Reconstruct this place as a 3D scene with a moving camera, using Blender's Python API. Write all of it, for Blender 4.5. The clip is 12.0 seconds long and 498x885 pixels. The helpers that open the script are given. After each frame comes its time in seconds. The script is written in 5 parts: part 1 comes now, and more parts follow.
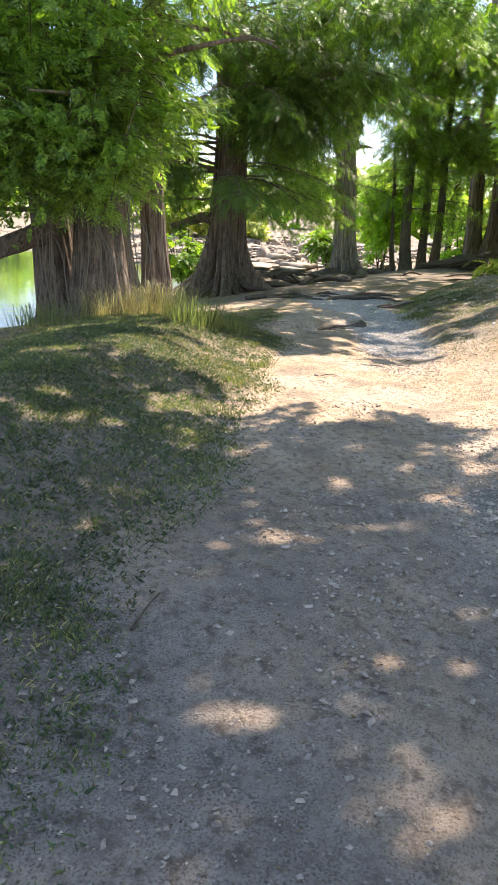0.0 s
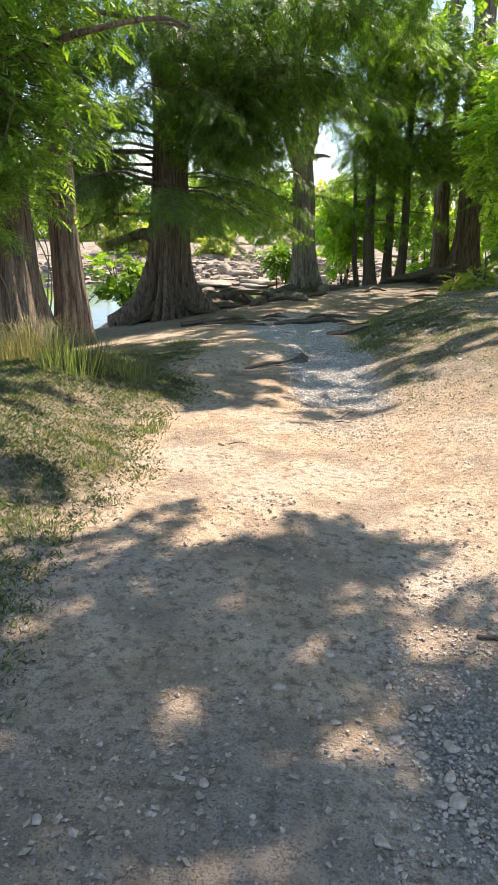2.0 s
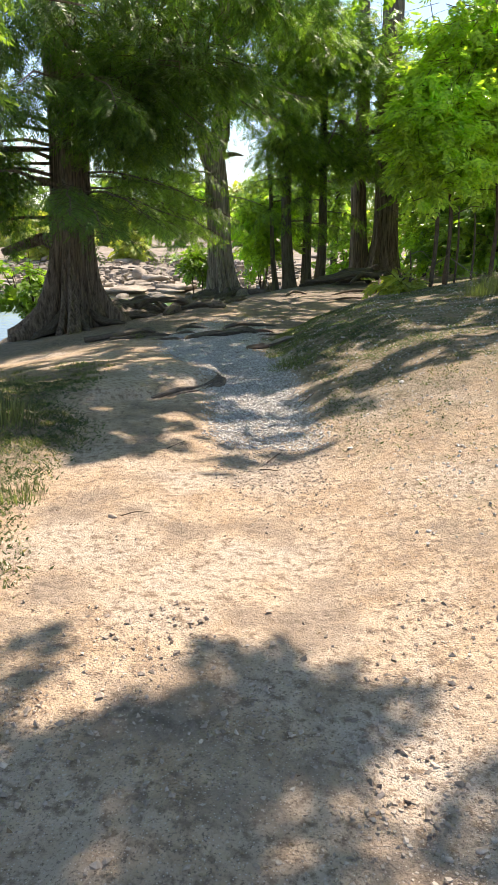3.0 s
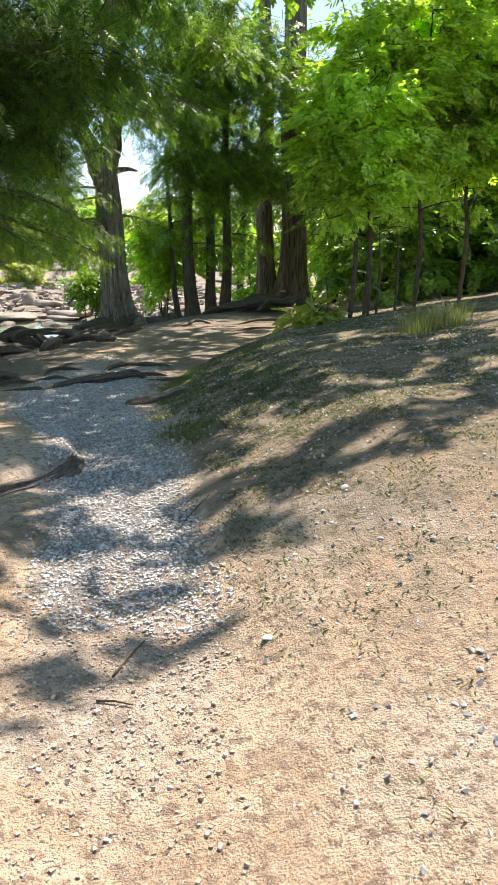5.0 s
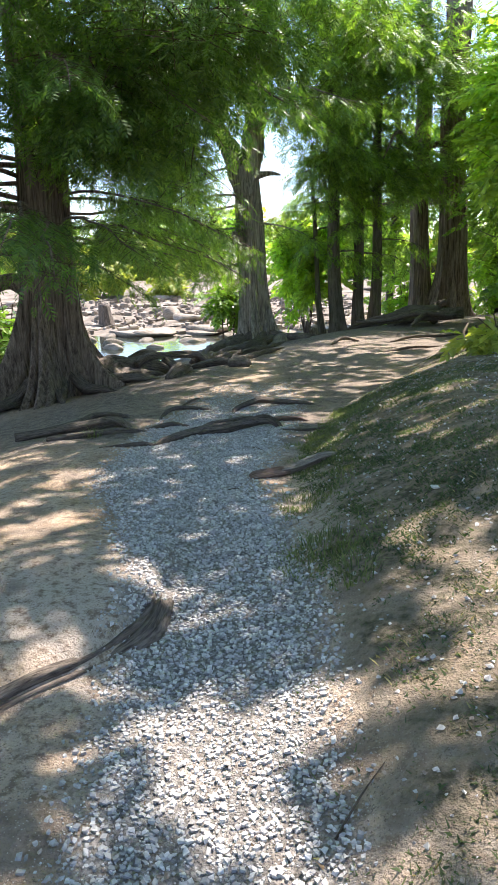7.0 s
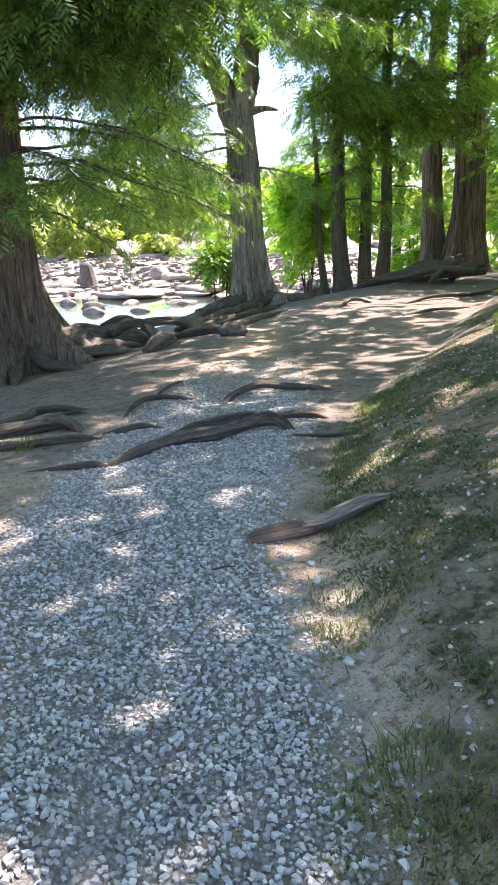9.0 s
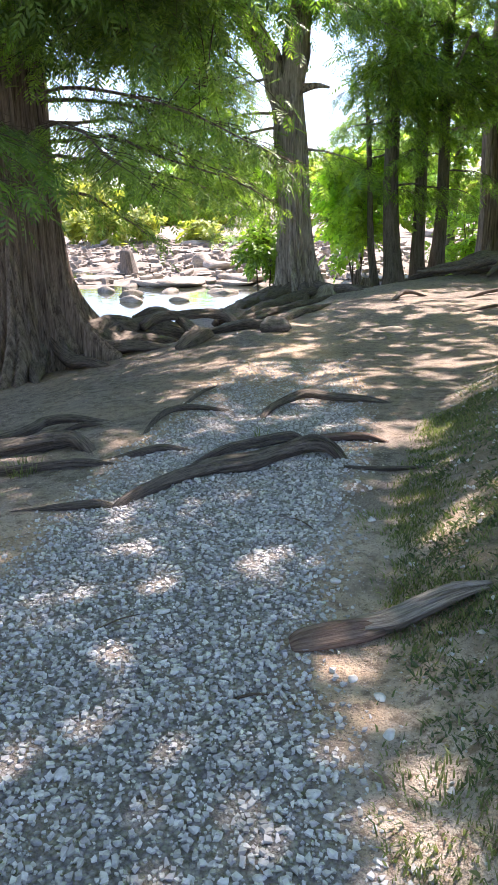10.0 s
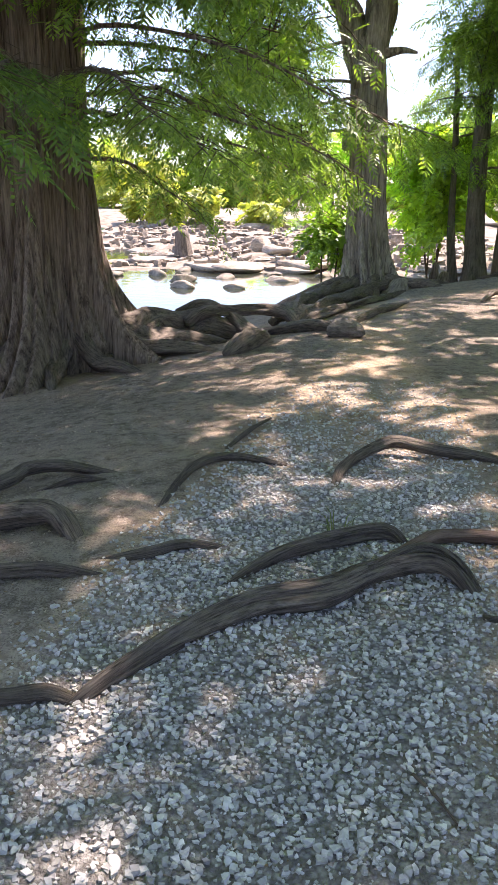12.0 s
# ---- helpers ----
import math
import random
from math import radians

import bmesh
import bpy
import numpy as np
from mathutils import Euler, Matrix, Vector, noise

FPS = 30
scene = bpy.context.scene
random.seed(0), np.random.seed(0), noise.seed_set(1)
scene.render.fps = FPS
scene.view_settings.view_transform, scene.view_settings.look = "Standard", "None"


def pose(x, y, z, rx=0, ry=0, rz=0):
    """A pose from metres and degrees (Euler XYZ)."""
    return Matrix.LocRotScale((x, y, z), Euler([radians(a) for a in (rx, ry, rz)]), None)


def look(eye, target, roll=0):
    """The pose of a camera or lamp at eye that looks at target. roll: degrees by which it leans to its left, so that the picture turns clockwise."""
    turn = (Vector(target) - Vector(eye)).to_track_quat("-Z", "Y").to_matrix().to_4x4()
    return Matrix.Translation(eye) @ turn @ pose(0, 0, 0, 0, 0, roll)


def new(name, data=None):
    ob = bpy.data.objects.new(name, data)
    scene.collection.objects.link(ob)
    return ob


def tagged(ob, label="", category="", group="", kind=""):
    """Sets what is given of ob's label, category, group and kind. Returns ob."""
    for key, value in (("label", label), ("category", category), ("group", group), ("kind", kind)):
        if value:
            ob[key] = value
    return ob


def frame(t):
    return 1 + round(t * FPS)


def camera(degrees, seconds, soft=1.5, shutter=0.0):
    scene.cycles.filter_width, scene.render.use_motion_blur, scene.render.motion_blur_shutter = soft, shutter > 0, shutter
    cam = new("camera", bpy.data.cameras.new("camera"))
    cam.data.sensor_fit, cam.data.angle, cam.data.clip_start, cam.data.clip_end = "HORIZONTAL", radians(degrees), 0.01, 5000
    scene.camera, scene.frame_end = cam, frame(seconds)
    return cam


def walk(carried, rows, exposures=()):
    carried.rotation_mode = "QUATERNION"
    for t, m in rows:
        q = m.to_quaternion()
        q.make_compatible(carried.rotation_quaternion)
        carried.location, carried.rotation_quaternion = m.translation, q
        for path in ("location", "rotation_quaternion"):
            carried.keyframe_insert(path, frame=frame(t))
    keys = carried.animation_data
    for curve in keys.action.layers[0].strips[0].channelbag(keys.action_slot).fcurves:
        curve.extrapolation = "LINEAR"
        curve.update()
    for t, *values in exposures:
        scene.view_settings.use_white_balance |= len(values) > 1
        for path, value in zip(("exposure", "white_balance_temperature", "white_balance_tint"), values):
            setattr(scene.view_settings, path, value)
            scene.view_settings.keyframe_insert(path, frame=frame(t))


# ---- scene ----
PATH = [
    (0, (-0.57, -1.141, 1.533), (-0.805, 0.751, 0.929), 2.3),
    (0.5, (-0.433, -0.658, 1.535), (-0.648, 1.236, 0.929), 1.1),
    (1, (-0.236, -0.129, 1.553), (-0.445, 1.777, 0.985), 2.3),
    (1.5, (-0.177, 0.385, 1.527), (-0.363, 2.292, 0.956), 2.1),
    (2, (-0.123, 0.954, 1.526), (-0.302, 2.864, 0.962), 1.1),
    (2.5, (-0.095, 1.622, 1.507), (-0.155, 3.539, 0.942), 0.2),
    (3, (-0.079, 2.215, 1.541), (-0.057, 4.135, 0.984), 0.2),
    (3.5, (-0.023, 2.89, 1.531), (0.028, 4.812, 0.981), 0.1),
    (3.7, (-0.013, 3.16, 1.53), (0.09, 5.084, 0.996), -0.0),
    (5.3, (0.326, 4.951, 1.506), (0.593, 6.871, 1.011), 0.7),
    (5.5, (0.351, 5.195, 1.506), (0.548, 7.122, 1.009), 0.4),
    (6, (0.37, 5.783, 1.533), (0.465, 7.721, 1.05), -0.0),
    (6.5, (0.362, 6.305, 1.573), (0.384, 8.246, 1.091), -0.2),
    (7, (0.33, 6.822, 1.587), (0.207, 8.76, 1.111), -1.1),
    (7.2, (0.292, 7.043, 1.568), (0.196, 8.985, 1.1), -0.7),
    (8.8, (0.176, 8.845, 1.426), (0.124, 10.76, 0.851), -1.5),
    (9, (0.185, 9.05, 1.417), (0.072, 10.961, 0.836), -1.7),
    (9.5, (0.159, 9.555, 1.385), (-0.05, 11.452, 0.787), -1.9),
    (10, (0.115, 10.047, 1.379), (-0.107, 11.939, 0.77), -1.2),
    (10.5, (0.071, 10.538, 1.364), (-0.23, 12.418, 0.75), -1.1),
    (11, (-0.007, 10.968, 1.38), (-0.245, 12.853, 0.756), -0.6),
    (11.5, (-0.092, 11.381, 1.353), (-0.394, 13.254, 0.719), -0.6),
    (12, (-0.19, 11.804, 1.3), (-0.544, 13.663, 0.653), 0.7),
]
cam = camera(38.0, 12.0, soft=0.8)
walk(cam, [(t, look(eye, target, roll)) for t, eye, target, roll in PATH], [(0, 1.42, 7000, 17), (2.5, 1.05, 7000, 15), (3.5, 0.97, 7000, 15), (5.5, 1.1, 6500, 14), (7, 1.4, 6300, 17), (9, 1.92, 6200, 25), (10.5, 1.72, 6500, 26), (12, 1.72, 6700, 28)])

# ---- world, sun ----
SUN_EL, SUN_X, SUN_Y = radians(56), 0.52, 0.854
world = bpy.data.worlds.new("world")
scene.world = world
world.use_nodes = True
_wn = world.node_tree.nodes
_sky = _wn.new("ShaderNodeTexSky")
_sky.sky_type, _sky.sun_disc = "NISHITA", False
_sky.dust_density, _sky.ozone_density = 0.25, 2.0
_sky.sun_elevation, _sky.sun_rotation = SUN_EL, math.atan2(SUN_X, SUN_Y)
world.node_tree.links.new(_sky.outputs[0], _wn["Background"].inputs[0])
_wn["Background"].inputs[1].default_value = 0.125
sun = new("sun", bpy.data.lights.new("sun", "SUN"))
sun.data.energy, sun.data.angle, sun.data.color = 4.8, radians(0.53), (1.0, 0.93, 0.82)
SUN_TO = Vector((SUN_X * math.cos(SUN_EL), SUN_Y * math.cos(SUN_EL), math.sin(SUN_EL)))
sun.matrix_world = look(Vector((0, 10, 0)) + SUN_TO * 60, (0, 10, 0))

# ---- materials ----


def surface(name, low, high, scale=6.0, fine=60.0, rough=0.9, bump=0.4, stretch=(1, 1, 1), island=0.0, depth=0.02, grain=False):
    """A rough natural surface: two colours mixed by noise at two scales, with relief; grain: laid along the round of a limb."""
    m = bpy.data.materials.new(name)
    m.use_nodes = True
    nt = m.node_tree
    n, ln = nt.nodes, nt.links
    b = n["Principled BSDF"]
    b.inputs["Roughness"].default_value = rough
    b.inputs["Specular IOR Level"].default_value = 0.25
    tc, mp = n.new("ShaderNodeTexCoord"), n.new("ShaderNodeMapping")
    mp.inputs["Scale"].default_value = stretch
    if grain:
        tc = n.new("ShaderNodeAttribute")
        tc.attribute_name = "grain"
        ln.new(tc.outputs["Vector"], mp.inputs[0])
    else:
        ln.new(tc.outputs["Object"], mp.inputs[0])
    fac = None
    for s, w in ((scale, 0.6), (fine, 0.4)):
        t = n.new("ShaderNodeTexNoise")
        t.inputs["Scale"].default_value, t.inputs["Detail"].default_value = s, 5
        ln.new(mp.outputs[0], t.inputs[0])
        k = n.new("ShaderNodeMath")
        k.operation = "MULTIPLY_ADD"
        k.inputs[1].default_value = w
        ln.new(t.outputs[0], k.inputs[0])
        if fac:
            ln.new(fac, k.inputs[2])
        else:
            k.inputs[2].default_value = 0
        fac = k.outputs[0]
    r = n.new("ShaderNodeMapRange")
    r.inputs[1].default_value, r.inputs[2].default_value = 0.36, 0.64
    ln.new(fac, r.inputs[0])
    mix = n.new("ShaderNodeMix")
    mix.data_type = "RGBA"
    mix.inputs[6].default_value, mix.inputs[7].default_value = (*low, 1), (*high, 1)
    ln.new(r.outputs[0], mix.inputs[0])
    colour = mix.outputs[2]
    if island:
        g, hv = n.new("ShaderNodeNewGeometry"), n.new("ShaderNodeHueSaturation")
        v = n.new("ShaderNodeMapRange")
        v.inputs[3].default_value, v.inputs[4].default_value = 1 - island, 1 + island
        ln.new(g.outputs["Random Per Island"], v.inputs[0])
        ln.new(v.outputs[0], hv.inputs["Value"])
        ln.new(colour, hv.inputs["Color"])
        colour = hv.outputs[0]
    ln.new(colour, b.inputs["Base Color"])
    bp = n.new("ShaderNodeBump")
    bp.inputs["Strength"].default_value, bp.inputs["Distance"].default_value = bump, depth
    ln.new(fac, bp.inputs["Height"])
    ln.new(bp.outputs[0], b.inputs["Normal"])
    return m


def leafy(name, dark, light, through_light, rough=0.5):
    """Leaves: a soft gloss over a leaf that lets light through, each leaf its own shade."""
    m = bpy.data.materials.new(name)
    m.use_nodes = True
    nt = m.node_tree
    n, ln = nt.nodes, nt.links
    b, out = n["Principled BSDF"], n["Material Output"]
    b.inputs["Roughness"].default_value = rough
    b.inputs["Specular IOR Level"].default_value = 0.35
    g = n.new("ShaderNodeNewGeometry")
    mix = n.new("ShaderNodeMix")
    mix.data_type = "RGBA"
    mix.inputs[6].default_value, mix.inputs[7].default_value = (*dark, 1), (*light, 1)
    ln.new(g.outputs["Random Per Island"], mix.inputs[0])
    tc, t = n.new("ShaderNodeTexCoord"), n.new("ShaderNodeTexNoise")
    t.inputs["Scale"].default_value = 0.9
    ln.new(tc.outputs["Object"], t.inputs[0])
    hv, v = n.new("ShaderNodeHueSaturation"), n.new("ShaderNodeMapRange")
    v.inputs[1].default_value, v.inputs[2].default_value = 0.3, 0.7
    v.inputs[3].default_value, v.inputs[4].default_value = 0.75, 1.25
    ln.new(t.outputs[0], v.inputs[0])
    ln.new(v.outputs[0], hv.inputs["Value"])
    ln.new(mix.outputs[2], hv.inputs["Color"])
    ln.new(hv.outputs[0], b.inputs["Base Color"])
    tr, gain = n.new("ShaderNodeBsdfTranslucent"), n.new("ShaderNodeMix")
    gain.data_type, gain.blend_type = "RGBA", "MULTIPLY"
    gain.inputs[0].default_value = 1.0
    gain.inputs[7].default_value = (*through_light, 1)
    ln.new(hv.outputs[0], gain.inputs[6])
    ln.new(gain.outputs[2], tr.inputs[0])
    add = n.new("ShaderNodeAddShader")
    ln.new(b.outputs[0], add.inputs[0])
    ln.new(tr.outputs[0], add.inputs[1])
    ln.new(add.outputs[0], out.inputs[0])
    return m


BARK = surface("cypress_bark", (0.06, 0.04, 0.03), (0.37, 0.285, 0.22), 1.6, 8, 0.92, 1.0, (13, 13, 0.7), depth=0.06)
PALE_BARK = surface("pale_stripped_bark", (0.10, 0.08, 0.06), (0.54, 0.46, 0.37), 1.6, 8, 0.92, 1.0, (13, 13, 0.7), depth=0.06)
BARK_GREY = surface("grey_bark", (0.08, 0.065, 0.05), (0.24, 0.20, 0.165), 2, 12, 0.92, 0.7, (9, 9, 1.2), depth=0.03)
ROOT = surface("root_wood", (0.045, 0.034, 0.027), (0.235, 0.19, 0.15), 3, 11, 0.85, 1.0, (4.5, 4.5, 3.5), depth=0.014, grain=True)
ROOT_PALE = surface("pale_root_wood", (0.12, 0.095, 0.072), (0.40, 0.34, 0.275), 3, 11, 0.85, 0.9, (4.5, 4.5, 3.5), depth=0.012, grain=True)
ROOT_RED = surface("reddish_root_wood", (0.10, 0.06, 0.042), (0.27, 0.185, 0.14), 3, 11, 0.85, 0.8, (4.5, 4.5, 3.5), depth=0.012, grain=True)
ROOT_BURL = surface("burl_wood", (0.07, 0.06, 0.052), (0.24, 0.21, 0.18), 9, 40, 0.9, 1.0, (1, 1, 3), depth=0.03)
TWIG = surface("twig_bark", (0.06, 0.042, 0.03), (0.16, 0.115, 0.08), 9, 60, 0.9, 0.3)
STONE = surface("pale_limestone", (0.39, 0.365, 0.34), (0.64, 0.61, 0.57), 14, 90, 0.95, 0.4, island=0.3, depth=0.006)
PEBBLE = surface("path_pebble", (0.28, 0.215, 0.165), (0.52, 0.425, 0.34), 14, 90, 0.9, 0.4, island=0.35, depth=0.006)
TAN_STONE = surface("tan_gravel", (0.33, 0.27, 0.215), (0.56, 0.475, 0.39), 14, 90, 0.95, 0.4, island=0.3, depth=0.006)
RIVER_ROCK = surface("river_limestone", (0.17, 0.14, 0.105), (0.40, 0.34, 0.275), 1.1, 9, 0.92, 0.9, (1, 1, 3), island=0.3, depth=0.08)
WET_ROCK = surface("wet_river_rock", (0.10, 0.085, 0.065), (0.34, 0.29, 0.22), 2.2, 14, 0.7, 0.6, depth=0.04)
GRASS = leafy("grass_blade", (0.05, 0.062, 0.026), (0.15, 0.155, 0.065), (0.9, 1.1, 0.5), 0.6)
DRY_GRASS = leafy("dry_grass", (0.16, 0.13, 0.05), (0.36, 0.31, 0.15), (0.8, 0.8, 0.5), 0.6)
COVER = leafy("ground_cover_leaf", (0.03, 0.045, 0.02), (0.09, 0.105, 0.045), (0.8, 1.0, 0.5), 0.6)
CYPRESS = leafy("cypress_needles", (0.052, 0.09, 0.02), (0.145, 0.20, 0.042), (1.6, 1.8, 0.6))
# darker copy of CYPRESS: the middle tree's crown shade is put into the leaf colour
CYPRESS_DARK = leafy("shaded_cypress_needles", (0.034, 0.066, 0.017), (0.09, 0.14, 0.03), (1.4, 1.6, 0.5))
BROAD = leafy("broad_leaves", (0.052, 0.10, 0.018), (0.145, 0.215, 0.036), (1.6, 1.7, 0.5), 0.42)
BRIGHT = leafy("young_leaves", (0.12, 0.195, 0.034), (0.31, 0.385, 0.065), (1.5, 1.6, 0.55), 0.42)
YELLOW = leafy("yellowing_leaves", (0.13, 0.17, 0.035), (0.27, 0.28, 0.06), (1.2, 1.2, 0.5))
LITTER = surface("dead_leaf", (0.12, 0.07, 0.04), (0.34, 0.23, 0.13), 20, 80, 0.9, 0.2, island=0.4)


def ground_material():
    m = bpy.data.materials.new("earth")
    m.use_nodes = True
    nt = m.node_tree
    n, ln = nt.nodes, nt.links
    b = n["Principled BSDF"]
    b.inputs["Roughness"].default_value = 0.95
    b.inputs["Specular IOR Level"].default_value = 0.15
    tc = n.new("ShaderNodeTexCoord")

    def ns(scale, detail=6, rough=0.6):
        t = n.new("ShaderNodeTexNoise")
        t.inputs["Scale"].default_value, t.inputs["Detail"].default_value, t.inputs["Roughness"].default_value = scale, detail, rough
        ln.new(tc.outputs["Object"], t.inputs[0])
        return t.outputs[0]

    def ramp(v, a, c):
        r = n.new("ShaderNodeMapRange")
        r.inputs[1].default_value, r.inputs[2].default_value = a, c
        ln.new(v, r.inputs[0])
        return r.outputs[0]

    def blend(f, a, c):
        x = n.new("ShaderNodeMix")
        x.data_type = "RGBA"
        for s, v in ((0, f), (6, a), (7, c)):
            if isinstance(v, tuple):
                x.inputs[s].default_value = (*v, 1)
            else:
                ln.new(v, x.inputs[s])
        return x.outputs[2]

    def attr(name):
        a = n.new("ShaderNodeAttribute")
        a.attribute_name = name
        return a.outputs["Fac"]

    def mask(a, noise_out, width=0.5):
        s = n.new("ShaderNodeMath")
        s.operation = "MULTIPLY_ADD"
        s.inputs[1].default_value = 1.0
        ln.new(a, s.inputs[0])
        ln.new(noise_out, s.inputs[2])
        return ramp(s.outputs[0], 1.0 - width / 2, 1.0 + width / 2)

    big, mid, fine, grit = ns(0.7), ns(4.0), ns(22.0), ns(110.0, 3)
    dirt = blend(ramp(mid, 0.35, 0.65), (0.43, 0.30, 0.195), (0.64, 0.485, 0.345))
    dirt = blend(ramp(big, 0.46, 0.60), dirt, (0.56, 0.465, 0.375))
    dirt = blend(ramp(fine, 0.50, 0.63), dirt, (0.27, 0.195, 0.14))
    dirt = blend(ramp(grit, 0.54, 0.66), dirt, (0.22, 0.165, 0.12))
    dirt = blend(ramp(ns(55.0, 4), 0.60, 0.72), dirt, (0.66, 0.55, 0.44))
    vor = n.new("ShaderNodeTexVoronoi")
    vor.inputs["Scale"].default_value = 60
    ln.new(tc.outputs["Object"], vor.inputs[0])
    dirt = blend(ramp(ns(1.6, 4), 0.52, 0.66), dirt, blend(ramp(fine, 0.4, 0.6), (0.20, 0.155, 0.12), (0.36, 0.28, 0.215)))
    bits = n.new("ShaderNodeTexVoronoi")
    bits.inputs["Scale"].default_value = 75
    ln.new(tc.outputs["Object"], bits.inputs[0])
    dirt = blend(ramp(bits.outputs["Distance"], 0.22, 0.12), dirt, (0.62, 0.53, 0.44))
    chips = blend(ramp(vor.outputs["Distance"], 0.25, 0.7), (0.38, 0.355, 0.325), (0.19, 0.172, 0.155))
    turf = blend(ramp(fine, 0.4, 0.62), (0.10, 0.09, 0.055), (0.30, 0.235, 0.168))
    rock = blend(ramp(ns(1.3), 0.35, 0.65), (0.19, 0.155, 0.115), (0.39, 0.33, 0.265))
    # darkest tone of the grey soil, which near the start holds painted shade
    grey_soil = (0.15, 0.12, 0.094)
    col = blend(mask(attr("gravel"), mid), dirt, chips)
    col = blend(mask(attr("turf"), mid, 0.35), col, turf)
    col = blend(mask(attr("grey_soil"), big, 0.4), col, blend(ramp(fine, 0.36, 0.66), blend(ramp(grit, 0.45, 0.58), (0.37, 0.31, 0.255), grey_soil), blend(ramp(ns(9.0), 0.42, 0.58), (0.12, 0.095, 0.074), (0.36, 0.295, 0.235))))
    col = blend(mask(attr("rock"), big, 0.2), col, rock)
    ln.new(col, b.inputs["Base Color"])
    h1 = n.new("ShaderNodeMath")
    h1.operation = "MULTIPLY_ADD"
    h1.inputs[1].default_value = 0.5
    ln.new(grit, h1.inputs[0])
    ln.new(fine, h1.inputs[2])
    bp = n.new("ShaderNodeBump")
    bp.inputs["Strength"].default_value, bp.inputs["Distance"].default_value = 1.0, 0.032
    ln.new(h1.outputs[0], bp.inputs["Height"])
    ln.new(bp.outputs[0], b.inputs["Normal"])
    return m


EARTH = ground_material()
WATER = bpy.data.materials.new("river_water")
WATER.use_nodes = True
_n, _l = WATER.node_tree.nodes, WATER.node_tree.links
_b = _n["Principled BSDF"]
_b.inputs["Base Color"].default_value = (0.035, 0.04, 0.028, 1)
_b.inputs["Roughness"].default_value = 0.06
_t, _bp, _tc = _n.new("ShaderNodeTexNoise"), _n.new("ShaderNodeBump"), _n.new("ShaderNodeTexCoord")
_t.inputs["Scale"].default_value = 2.5
_bp.inputs["Strength"].default_value, _bp.inputs["Distance"].default_value = 0.25, 0.02
_l.new(_tc.outputs["Object"], _t.inputs[0])
_l.new(_t.outputs[0], _bp.inputs["Height"])
_l.new(_bp.outputs[0], _b.inputs["Normal"])

# ---- builders ----


def mesh_of(name, verts, faces, material, smooth=True):
    """A mesh out of arrays: verts (n, 3), faces (m, 3 or 4)."""
    me = bpy.data.meshes.new(name)
    verts, faces = np.asarray(verts, np.float32), np.asarray(faces, np.int32)
    k = faces.shape[1]
    me.vertices.add(len(verts))
    me.vertices.foreach_set("co", verts.ravel())
    me.loops.add(faces.size)
    me.loops.foreach_set("vertex_index", faces.ravel())
    me.polygons.add(len(faces))
    me.polygons.foreach_set("loop_start", np.arange(0, faces.size, k, dtype=np.int32))
    me.polygons.foreach_set("use_smooth", np.full(len(faces), smooth))
    me.update(calc_edges=True)
    me.materials.append(material)
    return me


def thing(name, label, category, at=(0, 0, 0), group="", kind=""):
    ob = new(name)
    ob.location = at
    return tagged(ob, label, category, group, kind)


def put(name, me, parent=None, label=""):
    """One mesh object; as a part its mesh is in world space and its parent only stands at the base."""
    ob = new(name, me)
    if parent:
        ob.parent = parent
        base = Vector((0, 0, 0))
        p = parent
        while p:
            base += Vector(p.location)
            p = p.parent
        ob.matrix_parent_inverse = Matrix.Translation(-base)
    if label:
        ob["label"] = label
    return ob


def smooth01(a, b, v):
    t = np.clip((v - a) / (b - a), 0, 1)
    return t * t * (3 - 2 * t)


def value_noise(x, y, seed=0):
    """Smooth noise in -1..1 on arrays."""
    def lattice(i, j):
        v = np.sin(i * 127.1 + j * 311.7 + seed * 74.7) * 43758.5453
        return (v - np.floor(v)) * 2 - 1
    xi, yi = np.floor(x), np.floor(y)
    fx, fy = x - xi, y - yi
    fx, fy = fx * fx * (3 - 2 * fx), fy * fy * (3 - 2 * fy)
    a = lattice(xi, yi) * (1 - fx) + lattice(xi + 1, yi) * fx
    b = lattice(xi, yi + 1) * (1 - fx) + lattice(xi + 1, yi + 1) * fx
    return a * (1 - fy) + b * fy


# ---- the lie of the land ----
WATER_Z = -1.1


def shore(y):
    return np.interp(y, (-40, 5, 12, 20, 24, 28, 31, 34, 38, 45, 80), (-9, -7.5, -6.2, -5.4, -3.7, -2.1, 0.2, 4, 10, 30, 140))


def bank_edge(y):
    return np.interp(y, (-5, 3, 5, 6, 7, 9, 12, 14, 16, 18, 20, 24, 30), (1.2, 0.95, 0.75, 0.55, 0.35, 0.22, 0.2, 0.45, 0.9, 1.8, 2.4, 4, 7.5))


def left_edge(y):
    return np.interp(y, (-4, 1, 4, 7.5, 10, 13), (-1.1, -1.3, -1.2, -1.3, -1.6, -1.6)) + 0.12 * np.sin(y * 2.7)


